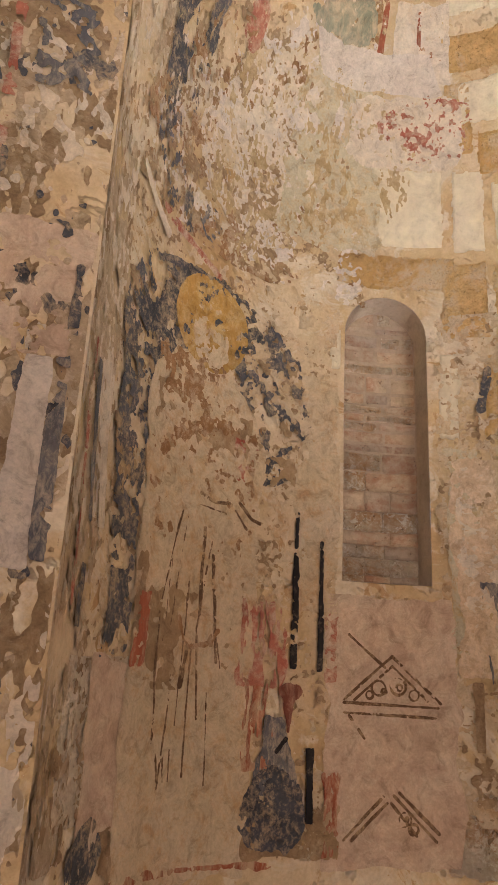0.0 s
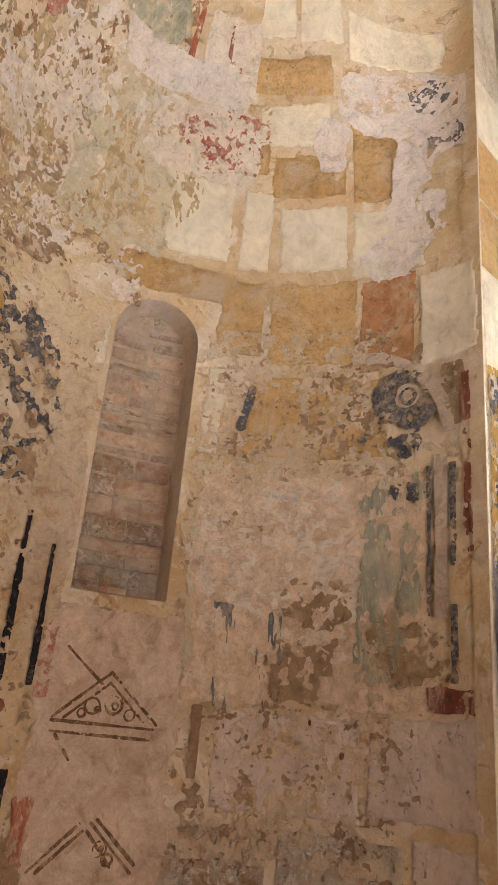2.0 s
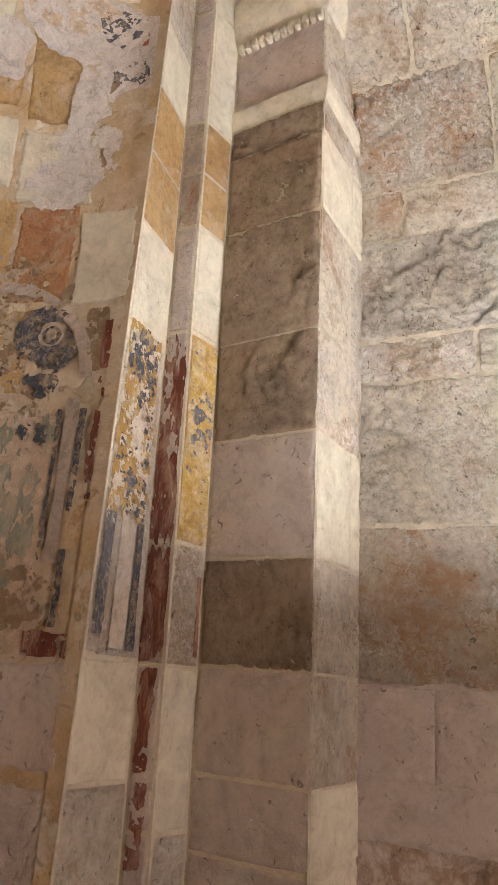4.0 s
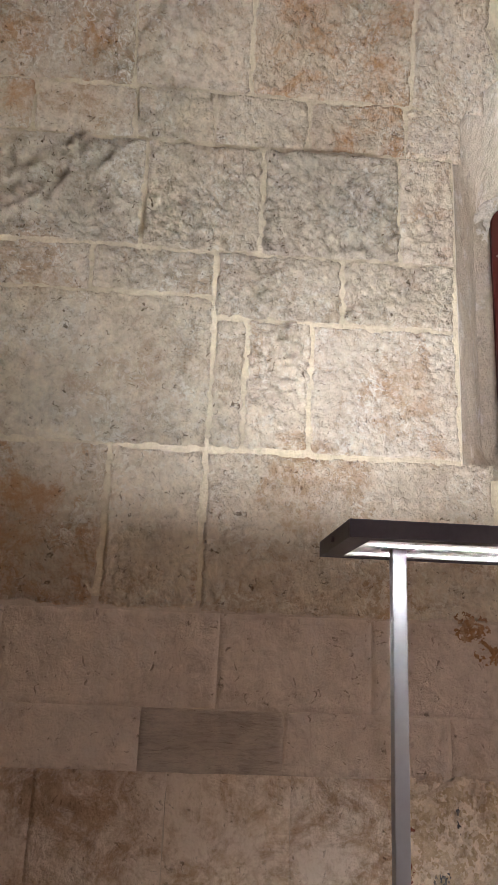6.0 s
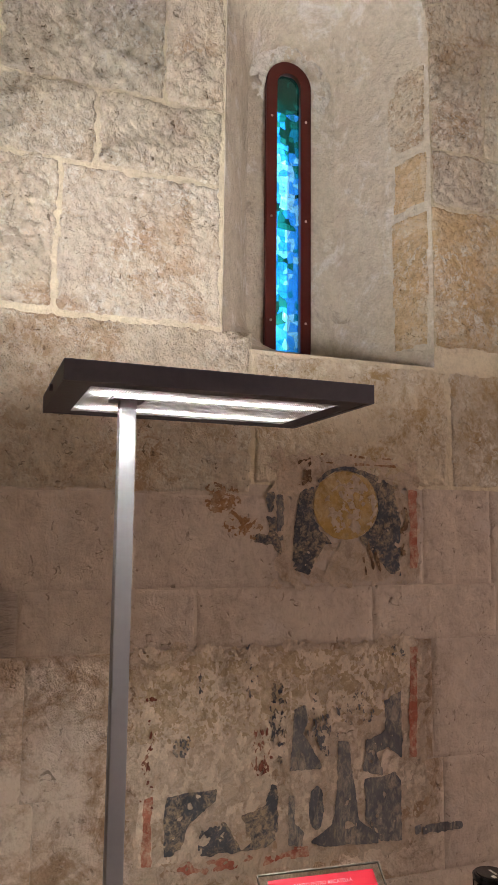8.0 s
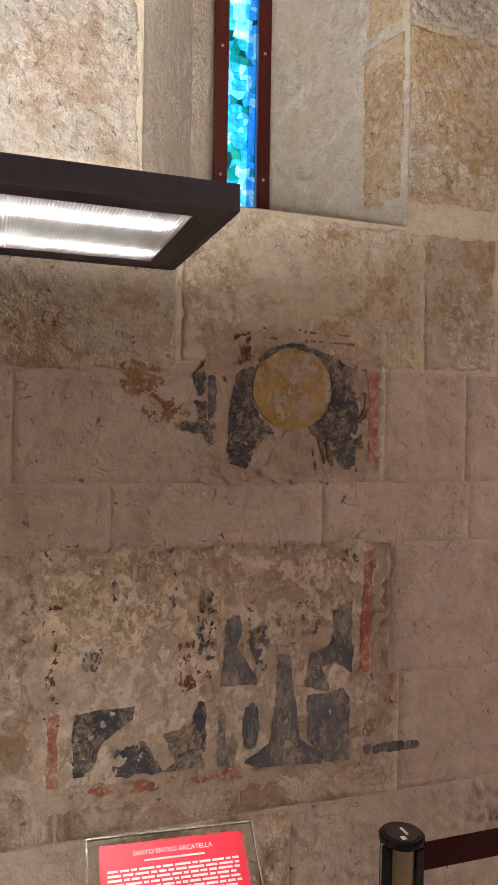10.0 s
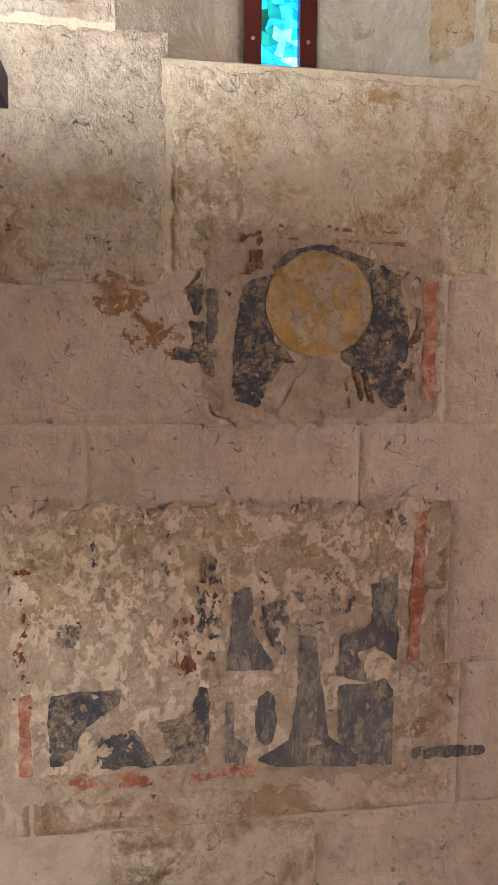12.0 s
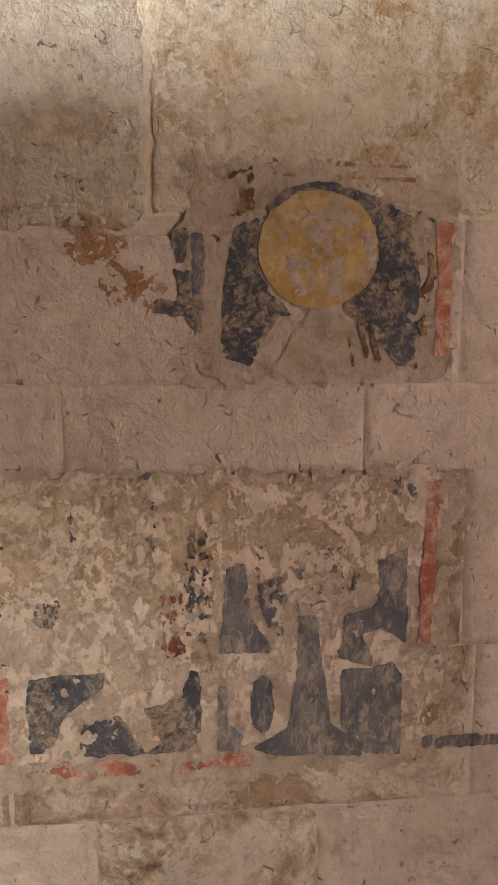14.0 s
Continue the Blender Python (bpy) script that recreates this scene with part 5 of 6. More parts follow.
for pts, w in (([(-0.58, 2.28), (-0.66, 1.95), (-0.64, 1.55)], 0.008), ([(-0.55, 2.27), (-0.60, 1.9)], 0.006), ([(-0.61, 2.2), (-0.63, 1.85)], 0.005), ([(-0.46, 2.24), (-0.46, 1.95)], 0.016), ([(-0.42, 2.2), (-0.47, 1.9), (-0.44, 1.62)], 0.008),
               ([(-0.41, 2.15), (-0.37, 1.8)], 0.014), ([(-0.37, 1.86), (-0.35, 1.78)], 0.008), ([(-0.52, 2.05), (-0.54, 1.6)], 0.006), ([(-0.49, 1.85), (-0.49, 1.45)], 0.007), ([(-0.57, 1.75), (-0.60, 1.42)], 0.007), ([(-0.40, 1.7), (-0.39, 1.42)], 0.006),
               ([(-0.30, 2.36), (-0.24, 2.31), (-0.20, 2.30)], 0.016), ([(-0.32, 2.33), (-0.26, 2.27)], 0.010), ([(-0.49, 2.36), (-0.42, 2.34), (-0.35, 2.35)], 0.010), ([(-0.50, 2.32), (-0.36, 2.31)], 0.006),
               ([(-0.62, 1.52), (-0.60, 1.44)], 0.010), ([(-0.585, 1.52), (-0.575, 1.44)], 0.008), ([(-0.555, 1.53), (-0.55, 1.44)], 0.007)):
    us, zs = [p[0] for p in pts], [p[1] for p in pts]
    lay("fold_line", apse, panel, strokes(pts, w), (min(us) - 0.03, max(us) + 0.03, min(zs) - 0.03, max(zs) + 0.03), P_LINE, 4, wobble=0.004, wear=0.06, wear_scale=40, cell=0.005)
lay("tied_cord", apse, panel, strokes([(-0.56, 1.93), (-0.53, 1.86), (-0.50, 1.84), (-0.40, 1.86), (-0.37, 1.90)], 0.024), (-0.62, -0.3, 1.74, 1.98), P_RUSTY, 5, wobble=0.015, cell=0.005)
lay("tied_cord", apse, panel, strokes([(-0.51, 1.84), (-0.53, 1.72)], 0.022), (-0.6, -0.45, 1.68, 1.88), P_LINE, 5, wobble=0.012, cell=0.005)
lay("red_hem", apse, panel, box_shape(-0.745, 1.88, 0.07, 0.22), (-0.82, -0.66, 1.72, 2.02), P_RED, 4, wobble=0.025, wear=0.06)
lay("red_area", apse, panel, box_shape(-0.17, 1.88, 0.2, 0.30), (-0.3, 0.0, 1.7, 2.06), P_SALMON, 3, wobble=0.04, wear=0.25, wear_scale=24, stretch=(2.0, 0.35))
lay("red_area", apse, panel, box_shape(-0.18, 1.60, 0.12, 0.3), (-0.3, -0.08, 1.4, 1.78), P_RED, 3, wobble=0.03, wear=0.2, wear_scale=24, stretch=(2.0, 0.35))
lay("red_area", apse, panel, box_shape(-0.28, 2.5, 0.1, 0.2), (-0.4, -0.2, 2.36, 2.64), P_SALMON, 4, wobble=0.04, wear=0.3, wear_scale=30)
lay("black_bar", apse, panel, taper(-0.03, 1.79, 2.37, 0.034, 0.020), (-0.08, 0.02, 1.76, 2.4), P_BLACK, 3, wobble=0.005, wear=0.04)
lay("black_bar", apse, panel, taper(0.08, 1.79, 2.27, 0.024, 0.016), (0.04, 0.12, 1.76, 2.3), P_BLACK, 3, wobble=0.005, wear=0.05)
lay("red_bar", apse, panel, box_shape(0.125, 1.88, 0.05, 0.25), (0.08, 0.17, 1.72, 2.04), P_SALMON, 3, wobble=0.012, wear=0.15)
lay("dark_flake", apse, panel, union(oval(-0.04, 1.715, 0.10, 0.06), taper(-0.045, 1.58, 1.72, 0.01, 0.06)), (-0.12, 0.04, 1.55, 1.78), P_DRED, 4, wobble=0.012, cell=0.005)
lay("dark_flake", apse, panel, stroke(-0.09, 1.52, -0.05, 1.56, 0.016), (-0.13, -0.02, 1.49, 1.6), P_BLACK, 4, wobble=0.004, cell=0.005)
lay("grey_shape", apse, panel, taper(-0.1, 1.38, 1.64, 0.2, 0.08), (-0.25, 0.04, 1.36, 1.68), P_SLATE, 2, wobble=0.03)
lay("dark_shape", apse, panel, oval(-0.10, 1.33, 0.27, 0.28), (-0.28, 0.08, 1.15, 1.5), P_BLUE, 3, wobble=0.04, wear=0.1, wear_scale=22)
lay("black_bar", apse, panel, box_shape(0.045, 1.41, 0.03, 0.24), (0.0, 0.09, 1.25, 1.56), P_BLACK, 4, wobble=0.012)
lay("red_bar", apse, panel, box_shape(0.13, 1.32, 0.06, 0.26), (0.06, 0.2, 1.15, 1.48), P_RED, 3, wobble=0.02, wear=0.22, wear_scale=26, stretch=(1.6, 0.5))
lay("dark_strip", apse, panel, taper(-1.135, 2.12, 2.56, 0.03, 0.035, -0.17), (-1.26, -1.05, 2.08, 2.6), P_SLATE, 2, wobble=0.008, wear=0.03)
lay("dark_strip", apse, panel, box_shape(-1.14, 1.93, 0.035, 0.16), (-1.2, -1.08, 1.82, 2.05), P_BLUE, 2, wobble=0.01)
lay("cream_strip", apse, panel, taper(-1.05, 2.12, 2.62, 0.05, 0.05, -0.15), (-1.2, -0.98, 2.08, 2.66), P_WHITE, 2, wobble=0.008)
lay("red_line", apse, panel, taper(-1.21, 1.9, 2.6, 0.02, 0.025, -0.08), (-1.32, -1.16, 1.86, 2.64), P_SALMON, 2, wobble=0.01, wear=0.12)
lay("dark_shape", apse, panel, oval(-0.95, 1.27, 0.2, 0.2), (-1.1, -0.78, 1.12, 1.42), P_BLUE, 2, wobble=0.05, wear=0.2, wear_scale=24, stretch=(2, 0.5))
lay("red_line", apse, panel, strokes([(-0.8, 1.2), (-0.45, 1.19), (-0.1, 1.17)], 0.02), (-0.9, 0.0, 1.12, 1.26), P_RED, 3, wobble=0.015, wear=0.2)
lay("tan_band", apse, panel, box_shape(-0.35, 1.26, 1.0, 0.14), (-0.95, 0.2, 1.15, 1.36), P_TAN, 1, wobble=0.05, wear=0.08)

# apse: drawn ornament under the blocked window
ornament = painting("dark line ornament of triangles, bands and scrolls on pale plaster")
for pts in ([(0.18, 1.70), (0.37, 1.86), (0.55, 1.70)], [(0.22, 1.70), (0.37, 1.825), (0.51, 1.70)], [(0.18, 1.69), (0.54, 1.685)], [(0.18, 1.655), (0.53, 1.65)], [(0.20, 1.93), (0.34, 1.82)], [(0.20, 1.645), (0.26, 1.57)],
            [(0.18, 1.24), (0.33, 1.38)], [(0.21, 1.24), (0.345, 1.36)], [(0.37, 1.385), (0.52, 1.245)], [(0.39, 1.395), (0.53, 1.27)], [(0.36, 1.36), (0.45, 1.26)]):
    us, zs = [p[0] for p in pts], [p[1] for p in pts]
    lay("drawn_line", apse, ornament, strokes(pts, 0.011), (min(us) - 0.02, max(us) + 0.02, min(zs) - 0.02, max(zs) + 0.02), P_LINE, 2, wobble=0.003, wear=0.04, wear_scale=40, cell=0.004)
for cu, cz, r in ((0.315, 1.745, 0.030), (0.335, 1.735, 0.012), (0.39, 1.755, 0.034), (0.395, 1.75, 0.015), (0.45, 1.725, 0.022), (0.28, 1.72, 0.018), (0.41, 1.31, 0.026), (0.44, 1.28, 0.02), (0.415, 1.31, 0.010)):
    lay("scroll", apse, ornament, ring_shape(cu, cz, r - 0.008, r), (cu - r - 0.01, cu + r + 0.01, cz - r - 0.01, cz + r + 0.01), P_LINE, 2, wobble=0.006, wear=0.05, wear_scale=30, cell=0.004)

# apse: second panel beside the arris
second = painting("worn fresco fragment with dark blue swirl, bands and red border")
lay("dark_swirl", apse, second, minus(union(oval(1.42, 2.93, 0.26, 0.30), oval(1.30, 2.80, 0.16, 0.08)), oval(1.36, 2.80, 0.12, 0.10)), (1.15, 1.58, 2.65, 3.12), P_BLUE, 3, wobble=0.04, wear=0.22, wear_scale=24)
lay("pale_scroll", apse, second, union(ring_shape(1.44, 2.96, 0.038, 0.052), ring_shape(1.44, 2.96, 0.012, 0.024)), (1.36, 1.52, 2.88, 3.04), P_GROUND, 4, wobble=0.02, wear=0.16, cell=0.005)
lay("dark_swirl", apse, second, union(oval(1.44, 2.57, 0.1, 0.07), oval(1.43, 2.75, 0.1, 0.08)), (1.35, 1.54, 2.48, 2.84), P_BLUE, 4, wobble=0.05, wear=0.24, wear_scale=26)
lay("white_band", apse, second, ring_shape(1.22, 2.76, 0.37, 0.42, low=0.02), (1.2, 1.68, 2.74, 3.2), P_GROUND, 4, wobble=0.012, wear=0.1)
lay("brown_field", apse, second, box_shape(1.63, 2.93, 0.09, 0.26), (1.56, 1.69, 2.76, 3.1), P_TAN, 3, wobble=0.02, wear=0.1)
lay("red_border", apse, second, taper(1.685, 2.33, 3.0, 0.038, 0.034), (1.64, 1.72, 2.3, 3.04), P_DRED, 4, wobble=0.010, wear=0.2, wear_scale=30)
for cu, z0, z1, w in ((1.53, 2.12, 2.66, 0.020), (1.625, 2.29, 2.66, 0.026), (1.625, 1.91, 2.16, 0.026)):
    lay("black_strip", apse, second, taper(cu, z0, z1, w, w), (cu - 0.04, cu + 0.04, z0 - 0.03, z1 + 0.03), P_BLUE, 4, wobble=0.007, wear=0.06)
lay("pale_strip", apse, second, taper(1.578, 2.12, 2.7, 0.05, 0.05), (1.54, 1.62, 2.1, 2.74), P_GROUND, 3, wobble=0.008)
lay("brown_panel", apse, second, box_shape(1.61, 1.855, 0.17, 0.07), (1.5, 1.71, 1.8, 1.91), P_DRED, 4, wobble=0.014, wear=0.2, wear_scale=30)

# painted jambs beside the apse
jamb_art = painting("painted jamb with yellow ground, blue flecks and dark red bands")
lay("yellow_field", JAMB, jamb_art, box_shape(2.965, 2.66, 0.235, 0.72), (2.84, 3.09, 2.26, 3.04), P_HALO, 1, base=0.005, wobble=0.014, wear=0.14, wear_scale=24)
lay("pale_worn_plaster", JAMB, jamb_art, box_shape(2.965, 2.62, 0.23, 0.7), (2.84, 3.09, 2.26, 3.04), P_WHITE, 2, base=0.005, wobble=0.02, wear=0.30, wear_scale=40)
lay("blue_worn_paint", JAMB, jamb_art, box_shape(2.965, 2.66, 0.21, 0.72), (2.84, 3.09, 2.26, 3.04), P_BLUE, 3, base=0.005, wobble=0.02, wear=0.34, wear_scale=38)
lay("dark_edge", JAMB, jamb_art, taper(2.875, 1.9, 2.3, 0.05, 0.05), (2.84, 2.93, 1.86, 2.34), P_SLATE, 2, base=0.005, wobble=0.015, wear=0.06)
lay("white_strip", JAMB, jamb_art, taper(2.985, 1.86, 2.28, 0.085, 0.085), (2.92, 3.06, 1.82, 2.32), P_WHITE, 2, base=0.005, wobble=0.006)
lay("black_strip", JAMB, jamb_art, taper(3.06, 1.86, 2.3, 0.045, 0.04), (3.02, 3.1, 1.82, 2.34), P_BLUE, 3, base=0.005, wobble=0.006)
lay("dark_red_band", STEP_SIDE, jamb_art, box_shape(1.005, 2.45, 0.095, 1.24), (0.945, 1.06, 1.8, 3.1), P_DRED, 1, base=0.005, wobble=0.012, wear=0.16, wear_scale=26, stretch=(1.5, 0.5))
lay("dark_red_band", STEP_SIDE, jamb_art, box_shape(1.01, 1.5, 0.06, 0.62), (0.945, 1.06, 1.1, 1.84), P_DRED, 1, base=0.005, wobble=0.03, wear=0.08)
lay("yellow_band", STEP_FACE, jamb_art, box_shape(3.215, 2.66, 0.15, 0.80), (3.13, 3.3, 2.22, 3.08), P_YELLOW, 1, base=0.005, wobble=0.012, wear=0.16, wear_scale=26)
lay("blue_worn_paint", STEP_FACE, jamb_art, box_shape(3.215, 2.72, 0.13, 0.62), (3.13, 3.3, 2.38, 3.06), P_SLATE, 2, base=0.005, wobble=0.01, wear=0.38, wear_scale=44)
lay("dark_line", STEP_FACE, jamb_art, box_shape(3.27, 2.0, 0.02, 0.28), (3.24, 3.3, 1.84, 2.16), P_DRED, 1, base=0.005, wobble=0.006)

west_art = painting("painted far jamb with white, slate blue and dark fragments")
LEFT = face_y(ARRIS_Y)
for mat, name, wear, size, layer in ((P_DUST, "tan_worn_plaster", 0.26, 18, -0.8), (P_TAN, "brown_worn_stain", 0.36, 28, -0.6), (P_WHITE, "white_worn_plaster", 0.37, 24, -0.4), (P_BLUE, "dark_worn_paint", 0.44, 24, -0.2)):
    lay(name, LEFT, west_art, box_shape(0.52, 2.8, 0.30, 3.4), (0.375, 0.668, 1.1, 4.5), mat, layer, base=0.003, wobble=0.01, wear=wear, wear_scale=size, stretch=(1.2, 0.7))
lay("white_strip", LEFT, west_art, taper(0.575, 1.9, 2.32, 0.075, 0.06, 0.01), (0.5, 0.66, 1.86, 2.36), P_MAUVE, 1, base=0.003, wobble=0.01)
lay("slate_strip", LEFT, west_art, taper(0.625, 1.92, 2.32, 0.03, 0.035, 0.0), (0.58, 0.67, 1.88, 2.36), P_SLATE, 3, base=0.003, wobble=0.008, wear=0.05)
lay("pale_area", LEFT, west_art, box_shape(0.55, 2.45, 0.2, 0.3), (0.42, 0.67, 2.28, 2.64), P_PINK, 0.5, base=0.003, wobble=0.05, wear=0.14)
lay("slate_worn_paint", LEFT, west_art, oval(0.57, 2.66, 0.18, 0.2), (0.44, 0.67, 2.5, 2.8), P_BLUE, 2, base=0.003, wobble=0.05, wear=0.37, wear_scale=30)
lay("slate_worn_paint", LEFT, west_art, box_shape(0.635, 2.45, 0.022, 0.16), (0.6, 0.67, 2.34, 2.56), P_BLUE, 4, base=0.003, wobble=0.01, wear=0.1)
lay("slate_worn_paint", LEFT, west_art, box_shape(0.54, 3.08, 0.14, 0.3), (0.44, 0.66, 2.92, 3.26), P_SLATE, 2, base=0.003, wobble=0.04, wear=0.37, wear_scale=30)
lay("red_line", LEFT, west_art, taper(0.45, 2.3, 3.3, 0.02, 0.02, -0.02), (0.4, 0.5, 2.28, 3.3), P_SALMON, 3, base=0.003, wobble=0.012, wear=0.15)

# east wall: two damaged panels under the window
THIN = 0.0045
P_PALE = pigment("pale pinkish limewash", (0.75, 0.64, 0.52), (0.60, 0.49, 0.38), 0.55, 40, (0.69, 0.58, 0.46), depth=0.003)
disc = painting("damaged fresco with ochre disc on dark blue beside a red border")


def east_coat(name, parent, shape, area, material, layer=1, **k):
    return lay(name, east, parent, shape, area, material, layer * 0.5, base=THIN, **{"cell": 0.005, "scale": 26.0, **k})


east_coat("plaster_worn_ground", disc, box_shape(-1.97, 1.74, 0.60, 0.46), (-2.36, -1.62, 1.48, 2.04), P_GROUND, 0, wobble=0.05, wear=0.17, wear_scale=16, cell=0.007)
hollow = oval(-1.96, 1.79, 0.27, 0.26)
east_coat("dark_blue_ground", disc, minus(poly((-1.752, 1.56), (-1.752, 1.70), (-1.775, 1.83), (-1.83, 1.855), (-1.86, 1.75), (-1.845, 1.70), (-1.91, 1.65), (-1.876, 1.645), (-1.81, 1.545)), hollow), (-1.95, -1.72, 1.52, 1.88), P_BLUE, 2, wobble=0.010, wear=0.01, wear_scale=40)
east_coat("dark_blue_ground", disc, minus(poly((-2.02, 1.918), (-2.09, 1.905), (-2.16, 1.862), (-2.186, 1.73), (-2.187, 1.533), (-2.14, 1.538), (-2.02, 1.665), (-2.05, 1.78)), hollow), (-2.22, -1.99, 1.50, 1.95), P_BLUE, 2, wobble=0.010, wear=0.01, wear_scale=40)
east_coat("dark_arc", disc, ring_shape(-1.96, 1.79, 0.128, 0.142, low=0.055), (-2.12, -1.80, 1.83, 1.95), P_BLUE, 2.8, wobble=0.006, wear=0.04)
east_coat("pale_robe", disc, union(taper(-1.975, 1.52, 1.66, 0.26, 0.07), box_shape(-1.965, 1.67, 0.05, 0.06)), (-2.16, -1.80, 1.51, 1.72), P_GROUND, 3, wobble=0.02, wear=0.04)
east_coat("fold_line", disc, union(stroke(-2.05, 1.66, -2.07, 1.56, 0.008), stroke(-2.08, 1.62, -2.10, 1.55, 0.007), stroke(-2.03, 1.60, -2.04, 1.54, 0.006)), (-2.13, -2.0, 1.52, 1.69), P_LINE, 5, wobble=0.006, wear=0.05)
east_coat("ochre_disc", disc, oval(-1.96, 1.79, 0.262, 0.250), (-2.12, -1.8, 1.64, 1.95), P_DISC, 4, wobble=0.005)
east_coat("disc_worn_plaster", disc, oval(-1.985, 1.79, 0.20, 0.20), (-2.1, -1.83, 1.66, 1.92), P_GROUND, 5, wobble=0.05, wear=0.20, wear_scale=34)
east_coat("red_border", disc, box_shape(-2.243, 1.705, 0.034, 0.29), (-2.28, -2.2, 1.53, 1.88), P_SALMON, 2, wobble=0.008)
east_coat("blue_fragment", disc, poly((-1.65, 1.826), (-1.675, 1.828), (-1.675, 1.76), (-1.69, 1.72), (-1.675, 1.69), (-1.70, 1.66), (-1.705, 1.606), (-1.67, 1.648), (-1.604, 1.655), (-1.61, 1.685), (-1.65, 1.675), (-1.662, 1.70), (-1.65, 1.73)), (-1.735, -1.57, 1.58, 1.85), P_BLUE, 2, wobble=0.012, wear=0.05)
east_coat("slate_fragment", disc, box_shape(-1.70, 1.74, 0.028, 0.16), (-1.73, -1.67, 1.64, 1.84), P_SLATE, 1, wobble=0.008, wear=0.08)
for n, (cu, cz, w, h) in enumerate(((-1.49, 1.79, 0.10, 0.09), (-1.52, 1.73, 0.08, 0.10), (-1.47, 1.82, 0.06, 0.05), (-1.58, 1.70, 0.06, 0.05))):
    east_coat("rusty_worn_paint", disc, oval(cu, cz, w, h), (cu - 0.08, cu + 0.08, cz - 0.08, cz + 0.08), P_RUSTY, 1 + 0.6 * n, wobble=0.05, wear=0.25, wear_scale=90, cell=0.0035)
east_coat("red_worn_paint", disc, union(stroke(-1.78, 1.975, -2.16, 1.965, 0.009), stroke(-1.78, 1.945, -2.17, 1.94, 0.007)), (-2.2, -1.74, 1.92, 2.0), P_RUSTY, 2, wobble=0.008, wear=0.24)
east_coat("rusty_worn_paint", disc, union(oval(-1.80, 1.90, 0.05, 0.1), oval(-2.18, 1.88, 0.06, 0.14), oval(-2.205, 1.72, 0.03, 0.2)), (-2.24, -1.74, 1.6, 2.0), P_LINE, 5, wobble=0.04, wear=0.34, wear_scale=60)

lower = painting("damaged fresco with slate blue shapes and faded red borders")
east_coat("plaster_worn_ground", lower, box_shape(-1.74, 0.94, 1.10, 0.74), (-2.36, -1.12, 0.52, 1.34), P_GROUND, 0, wobble=0.05, wear=0.15, wear_scale=13, cell=0.008)
east_coat("tan_worn_area", lower, union(box_shape(-1.85, 1.16, 0.7, 0.24), box_shape(-1.4, 1.14, 0.4, 0.26)), (-2.24, -1.18, 0.96, 1.32), P_DUST, 1, wobble=0.06, wear=0.20, wear_scale=70)
east_coat("pale_worn_plaster", lower, box_shape(-1.74, 0.98, 1.04, 0.66), (-2.3, -1.18, 0.6, 1.32), P_PALE, 1.5, wobble=0.05, wear=0.30, wear_scale=66, stretch=(1.2, 0.8))
east_coat("slate_shape", lower, poly((-1.755, 1.085), (-1.80, 1.10), (-1.812, 1.04), (-1.785, 1.0), (-1.858, 0.91), (-1.864, 0.878), (-1.736, 0.883), (-1.752, 1.0)), (-1.9, -1.7, 0.85, 1.13), P_SLATE, 3, wobble=0.010, wear=0.05, wear_scale=30)
east_coat("slate_shape", lower, poly((-1.925, 0.966), (-1.968, 0.964), (-1.988, 0.80), (-2.004, 0.695), (-2.079, 0.638), (-2.079, 0.61), (-1.872, 0.62), (-1.821, 0.645), (-1.903, 0.693), (-1.92, 0.804)), (-2.1, -1.8, 0.59, 0.99), P_SLATE, 3, wobble=0.006, wear=0.02)
east_coat("slate_shape", lower, poly((-2.109, 1.09), (-2.181, 1.12), (-2.183, 0.882), (-2.128, 0.929), (-2.07, 0.916), (-2.10, 0.878), (-2.10, 0.833), (-2.02, 0.856), (-2.04, 0.958), (-2.112, 0.988)), (-2.21, -2.0, 0.81, 1.15), P_SLATE, 3, wobble=0.010, wear=0.04)
east_coat("slate_shape", lower, poly((-2.028, 0.829), (-2.174, 0.837), (-2.175, 0.606), (-2.091, 0.615), (-2.031, 0.694)), (-2.2, -2.0, 0.58, 0.86), P_SLATE, 3.2, wobble=0.008, wear=0.02)
east_coat("slate_shape", lower, poly((-1.736, 0.806), (-1.754, 0.805), (-1.76, 0.709), (-1.794, 0.677), (-1.786, 0.636), (-1.736, 0.643)), (-1.83, -1.71, 0.61, 0.83), P_SLATE, 3, wobble=0.006)
east_coat("slate_shape", lower, oval(-1.841, 0.752, 0.054, 0.155), (-1.9, -1.79, 0.65, 0.85), P_SLATE, 3, wobble=0.006)
east_coat("dark_blue_shape", lower, poly((-1.314, 0.845), (-1.482, 0.854), (-1.474, 0.814), (-1.385, 0.751), (-1.349, 0.658), (-1.309, 0.664), (-1.301, 0.805)), (-1.52, -1.27, 0.63, 0.88), P_BLUE, 3, wobble=0.010, wear=0.05, wear_scale=36)
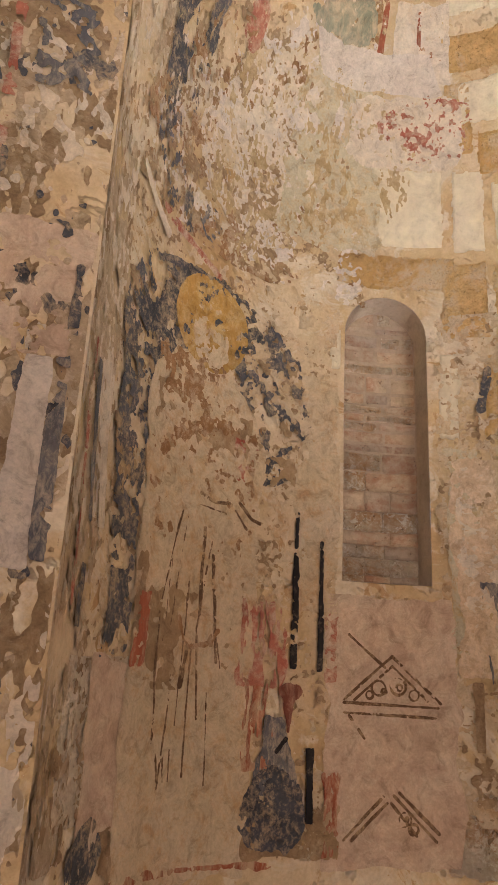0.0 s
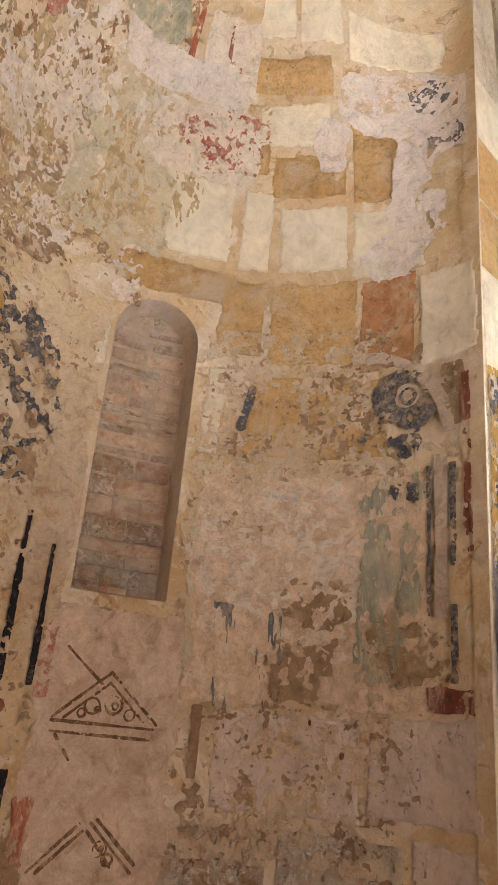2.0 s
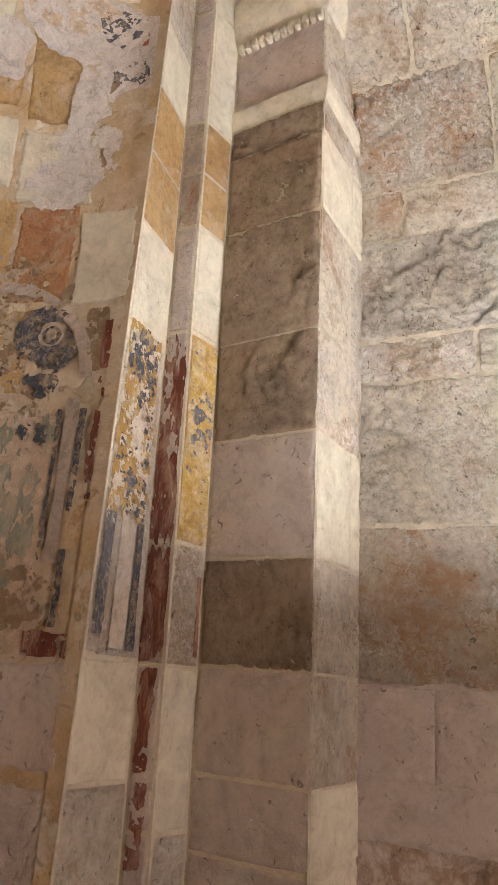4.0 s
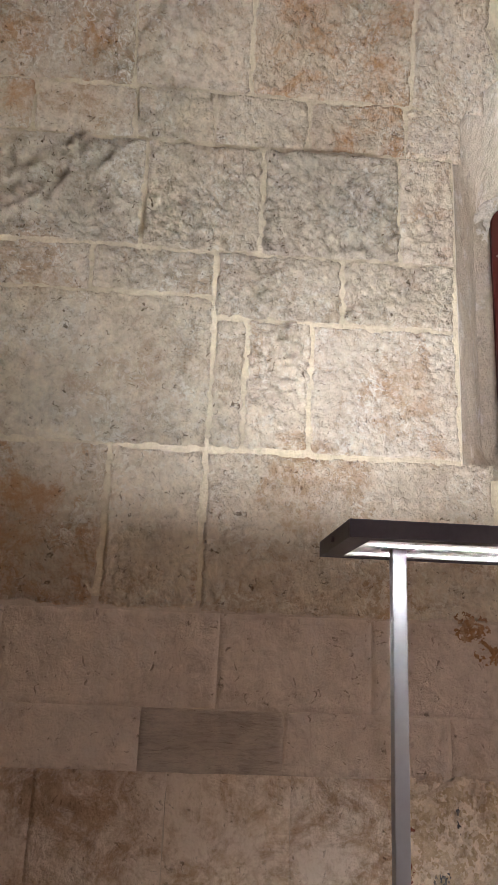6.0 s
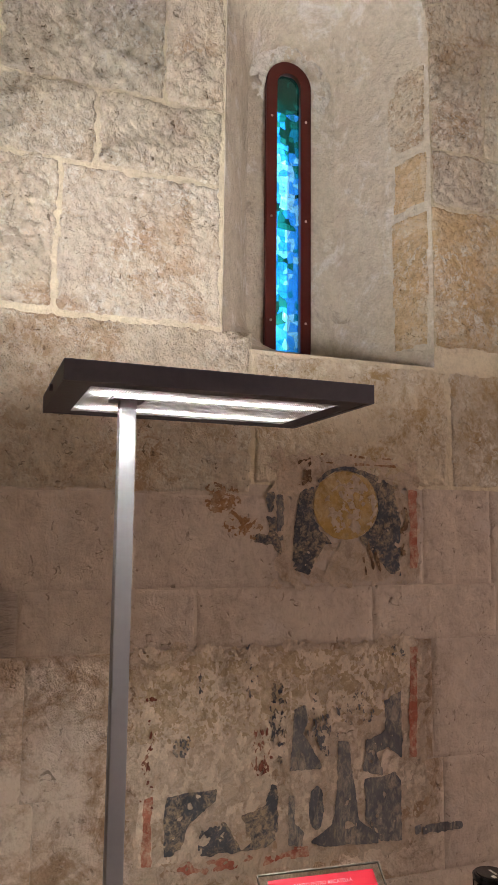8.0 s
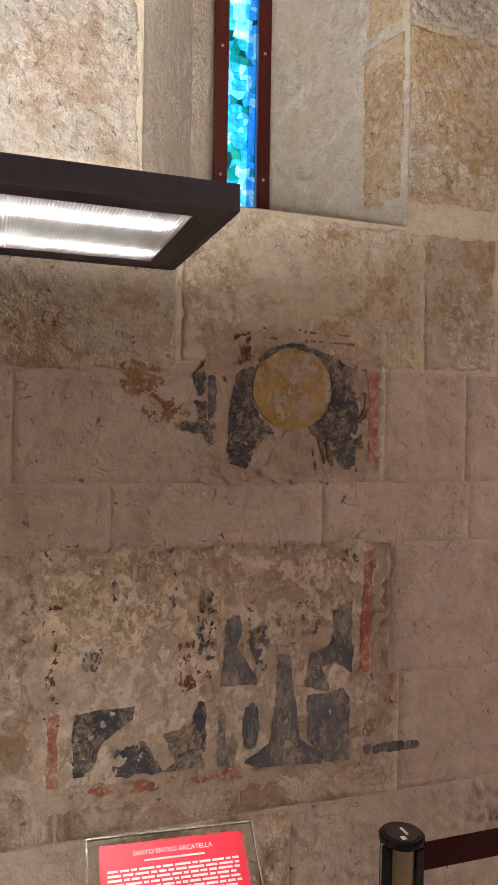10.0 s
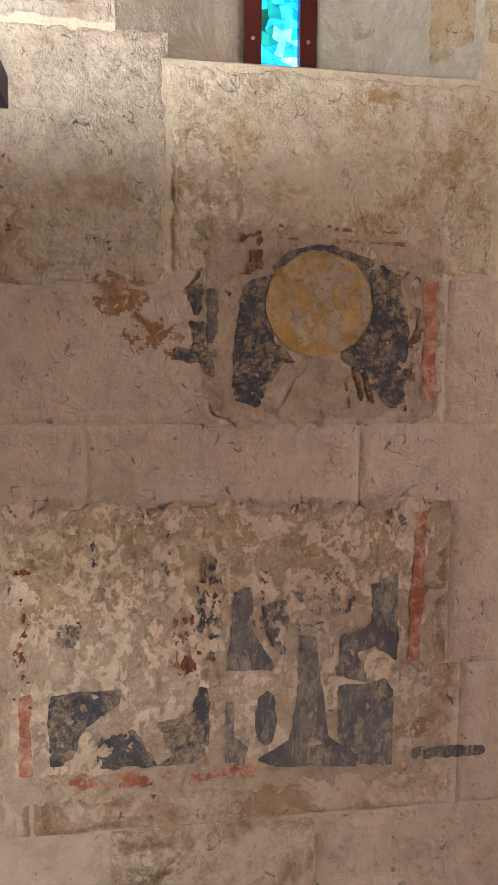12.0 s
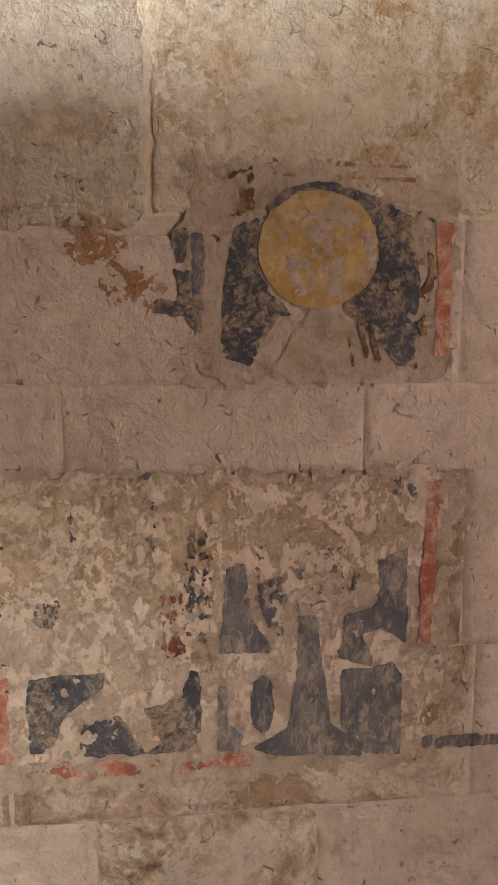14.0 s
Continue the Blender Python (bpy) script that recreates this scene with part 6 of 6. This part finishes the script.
east_coat("dark_blue_shape", lower, poly((-1.425, 0.734), (-1.455, 0.733), (-1.51, 0.749), (-1.568, 0.653), (-1.606, 0.673), (-1.565, 0.763), (-1.656, 0.78), (-1.67, 0.853), (-1.695, 0.844), (-1.695, 0.665), (-1.617, 0.646), (-1.417, 0.651)), (-1.73, -1.38, 0.62, 0.88), P_BLUE, 3, wobble=0.010, wear=0.05, wear_scale=36)
east_coat("red_border", lower, taper(-2.228, 0.885, 1.275, 0.034, 0.030, -0.02), (-2.27, -2.19, 0.87, 1.3), P_SALMON, 3, wobble=0.008)
east_coat("red_border", lower, taper(-1.25, 0.64, 0.85, 0.034, 0.028), (-1.3, -1.2, 0.61, 0.88), P_SALMON, 3, wobble=0.008)
east_coat("red_worn_paint", lower, box_shape(-1.58, 0.615, 0.46, 0.035), (-1.85, -1.3, 0.58, 0.66), P_SALMON, 3, wobble=0.02, wear=0.26, wear_scale=30)
east_coat("blue_worn_line", lower, box_shape(-2.335, 0.632, 0.20, 0.022), (-2.46, -2.22, 0.6, 0.67), P_SLATE, 3, wobble=0.014, wear=0.06, wear_scale=50)
for n, (cu, cz, w, h, m) in enumerate(((-1.60, 1.19, 0.035, 0.15, P_SLATE), (-1.42, 1.18, 0.03, 0.08, P_SLATE), (-1.36, 0.99, 0.06, 0.08, P_SLATE), (-1.70, 1.06, 0.07, 0.24, P_BLUE), (-1.63, 0.96, 0.08, 0.14, P_DRED), (-1.25, 0.98, 0.03, 0.2, P_DRED), (-1.87, 1.0, 0.1, 0.14, P_SLATE), (-2.0, 1.07, 0.14, 0.12, P_SLATE), (-2.16, 1.25, 0.06, 0.05, P_SLATE), (-1.83, 1.06, 0.05, 0.1, P_BLUE), (-1.62, 0.82, 0.08, 0.05, P_SALMON))):
    east_coat("dark_worn_paint", lower, oval(cu, cz, w, h), (cu - w, cu + w, cz - h, cz + h), m, 4 + 0.3 * n, wobble=0.03, wear=0.31, wear_scale=100, stretch=(1.3, 0.6), cell=0.004)
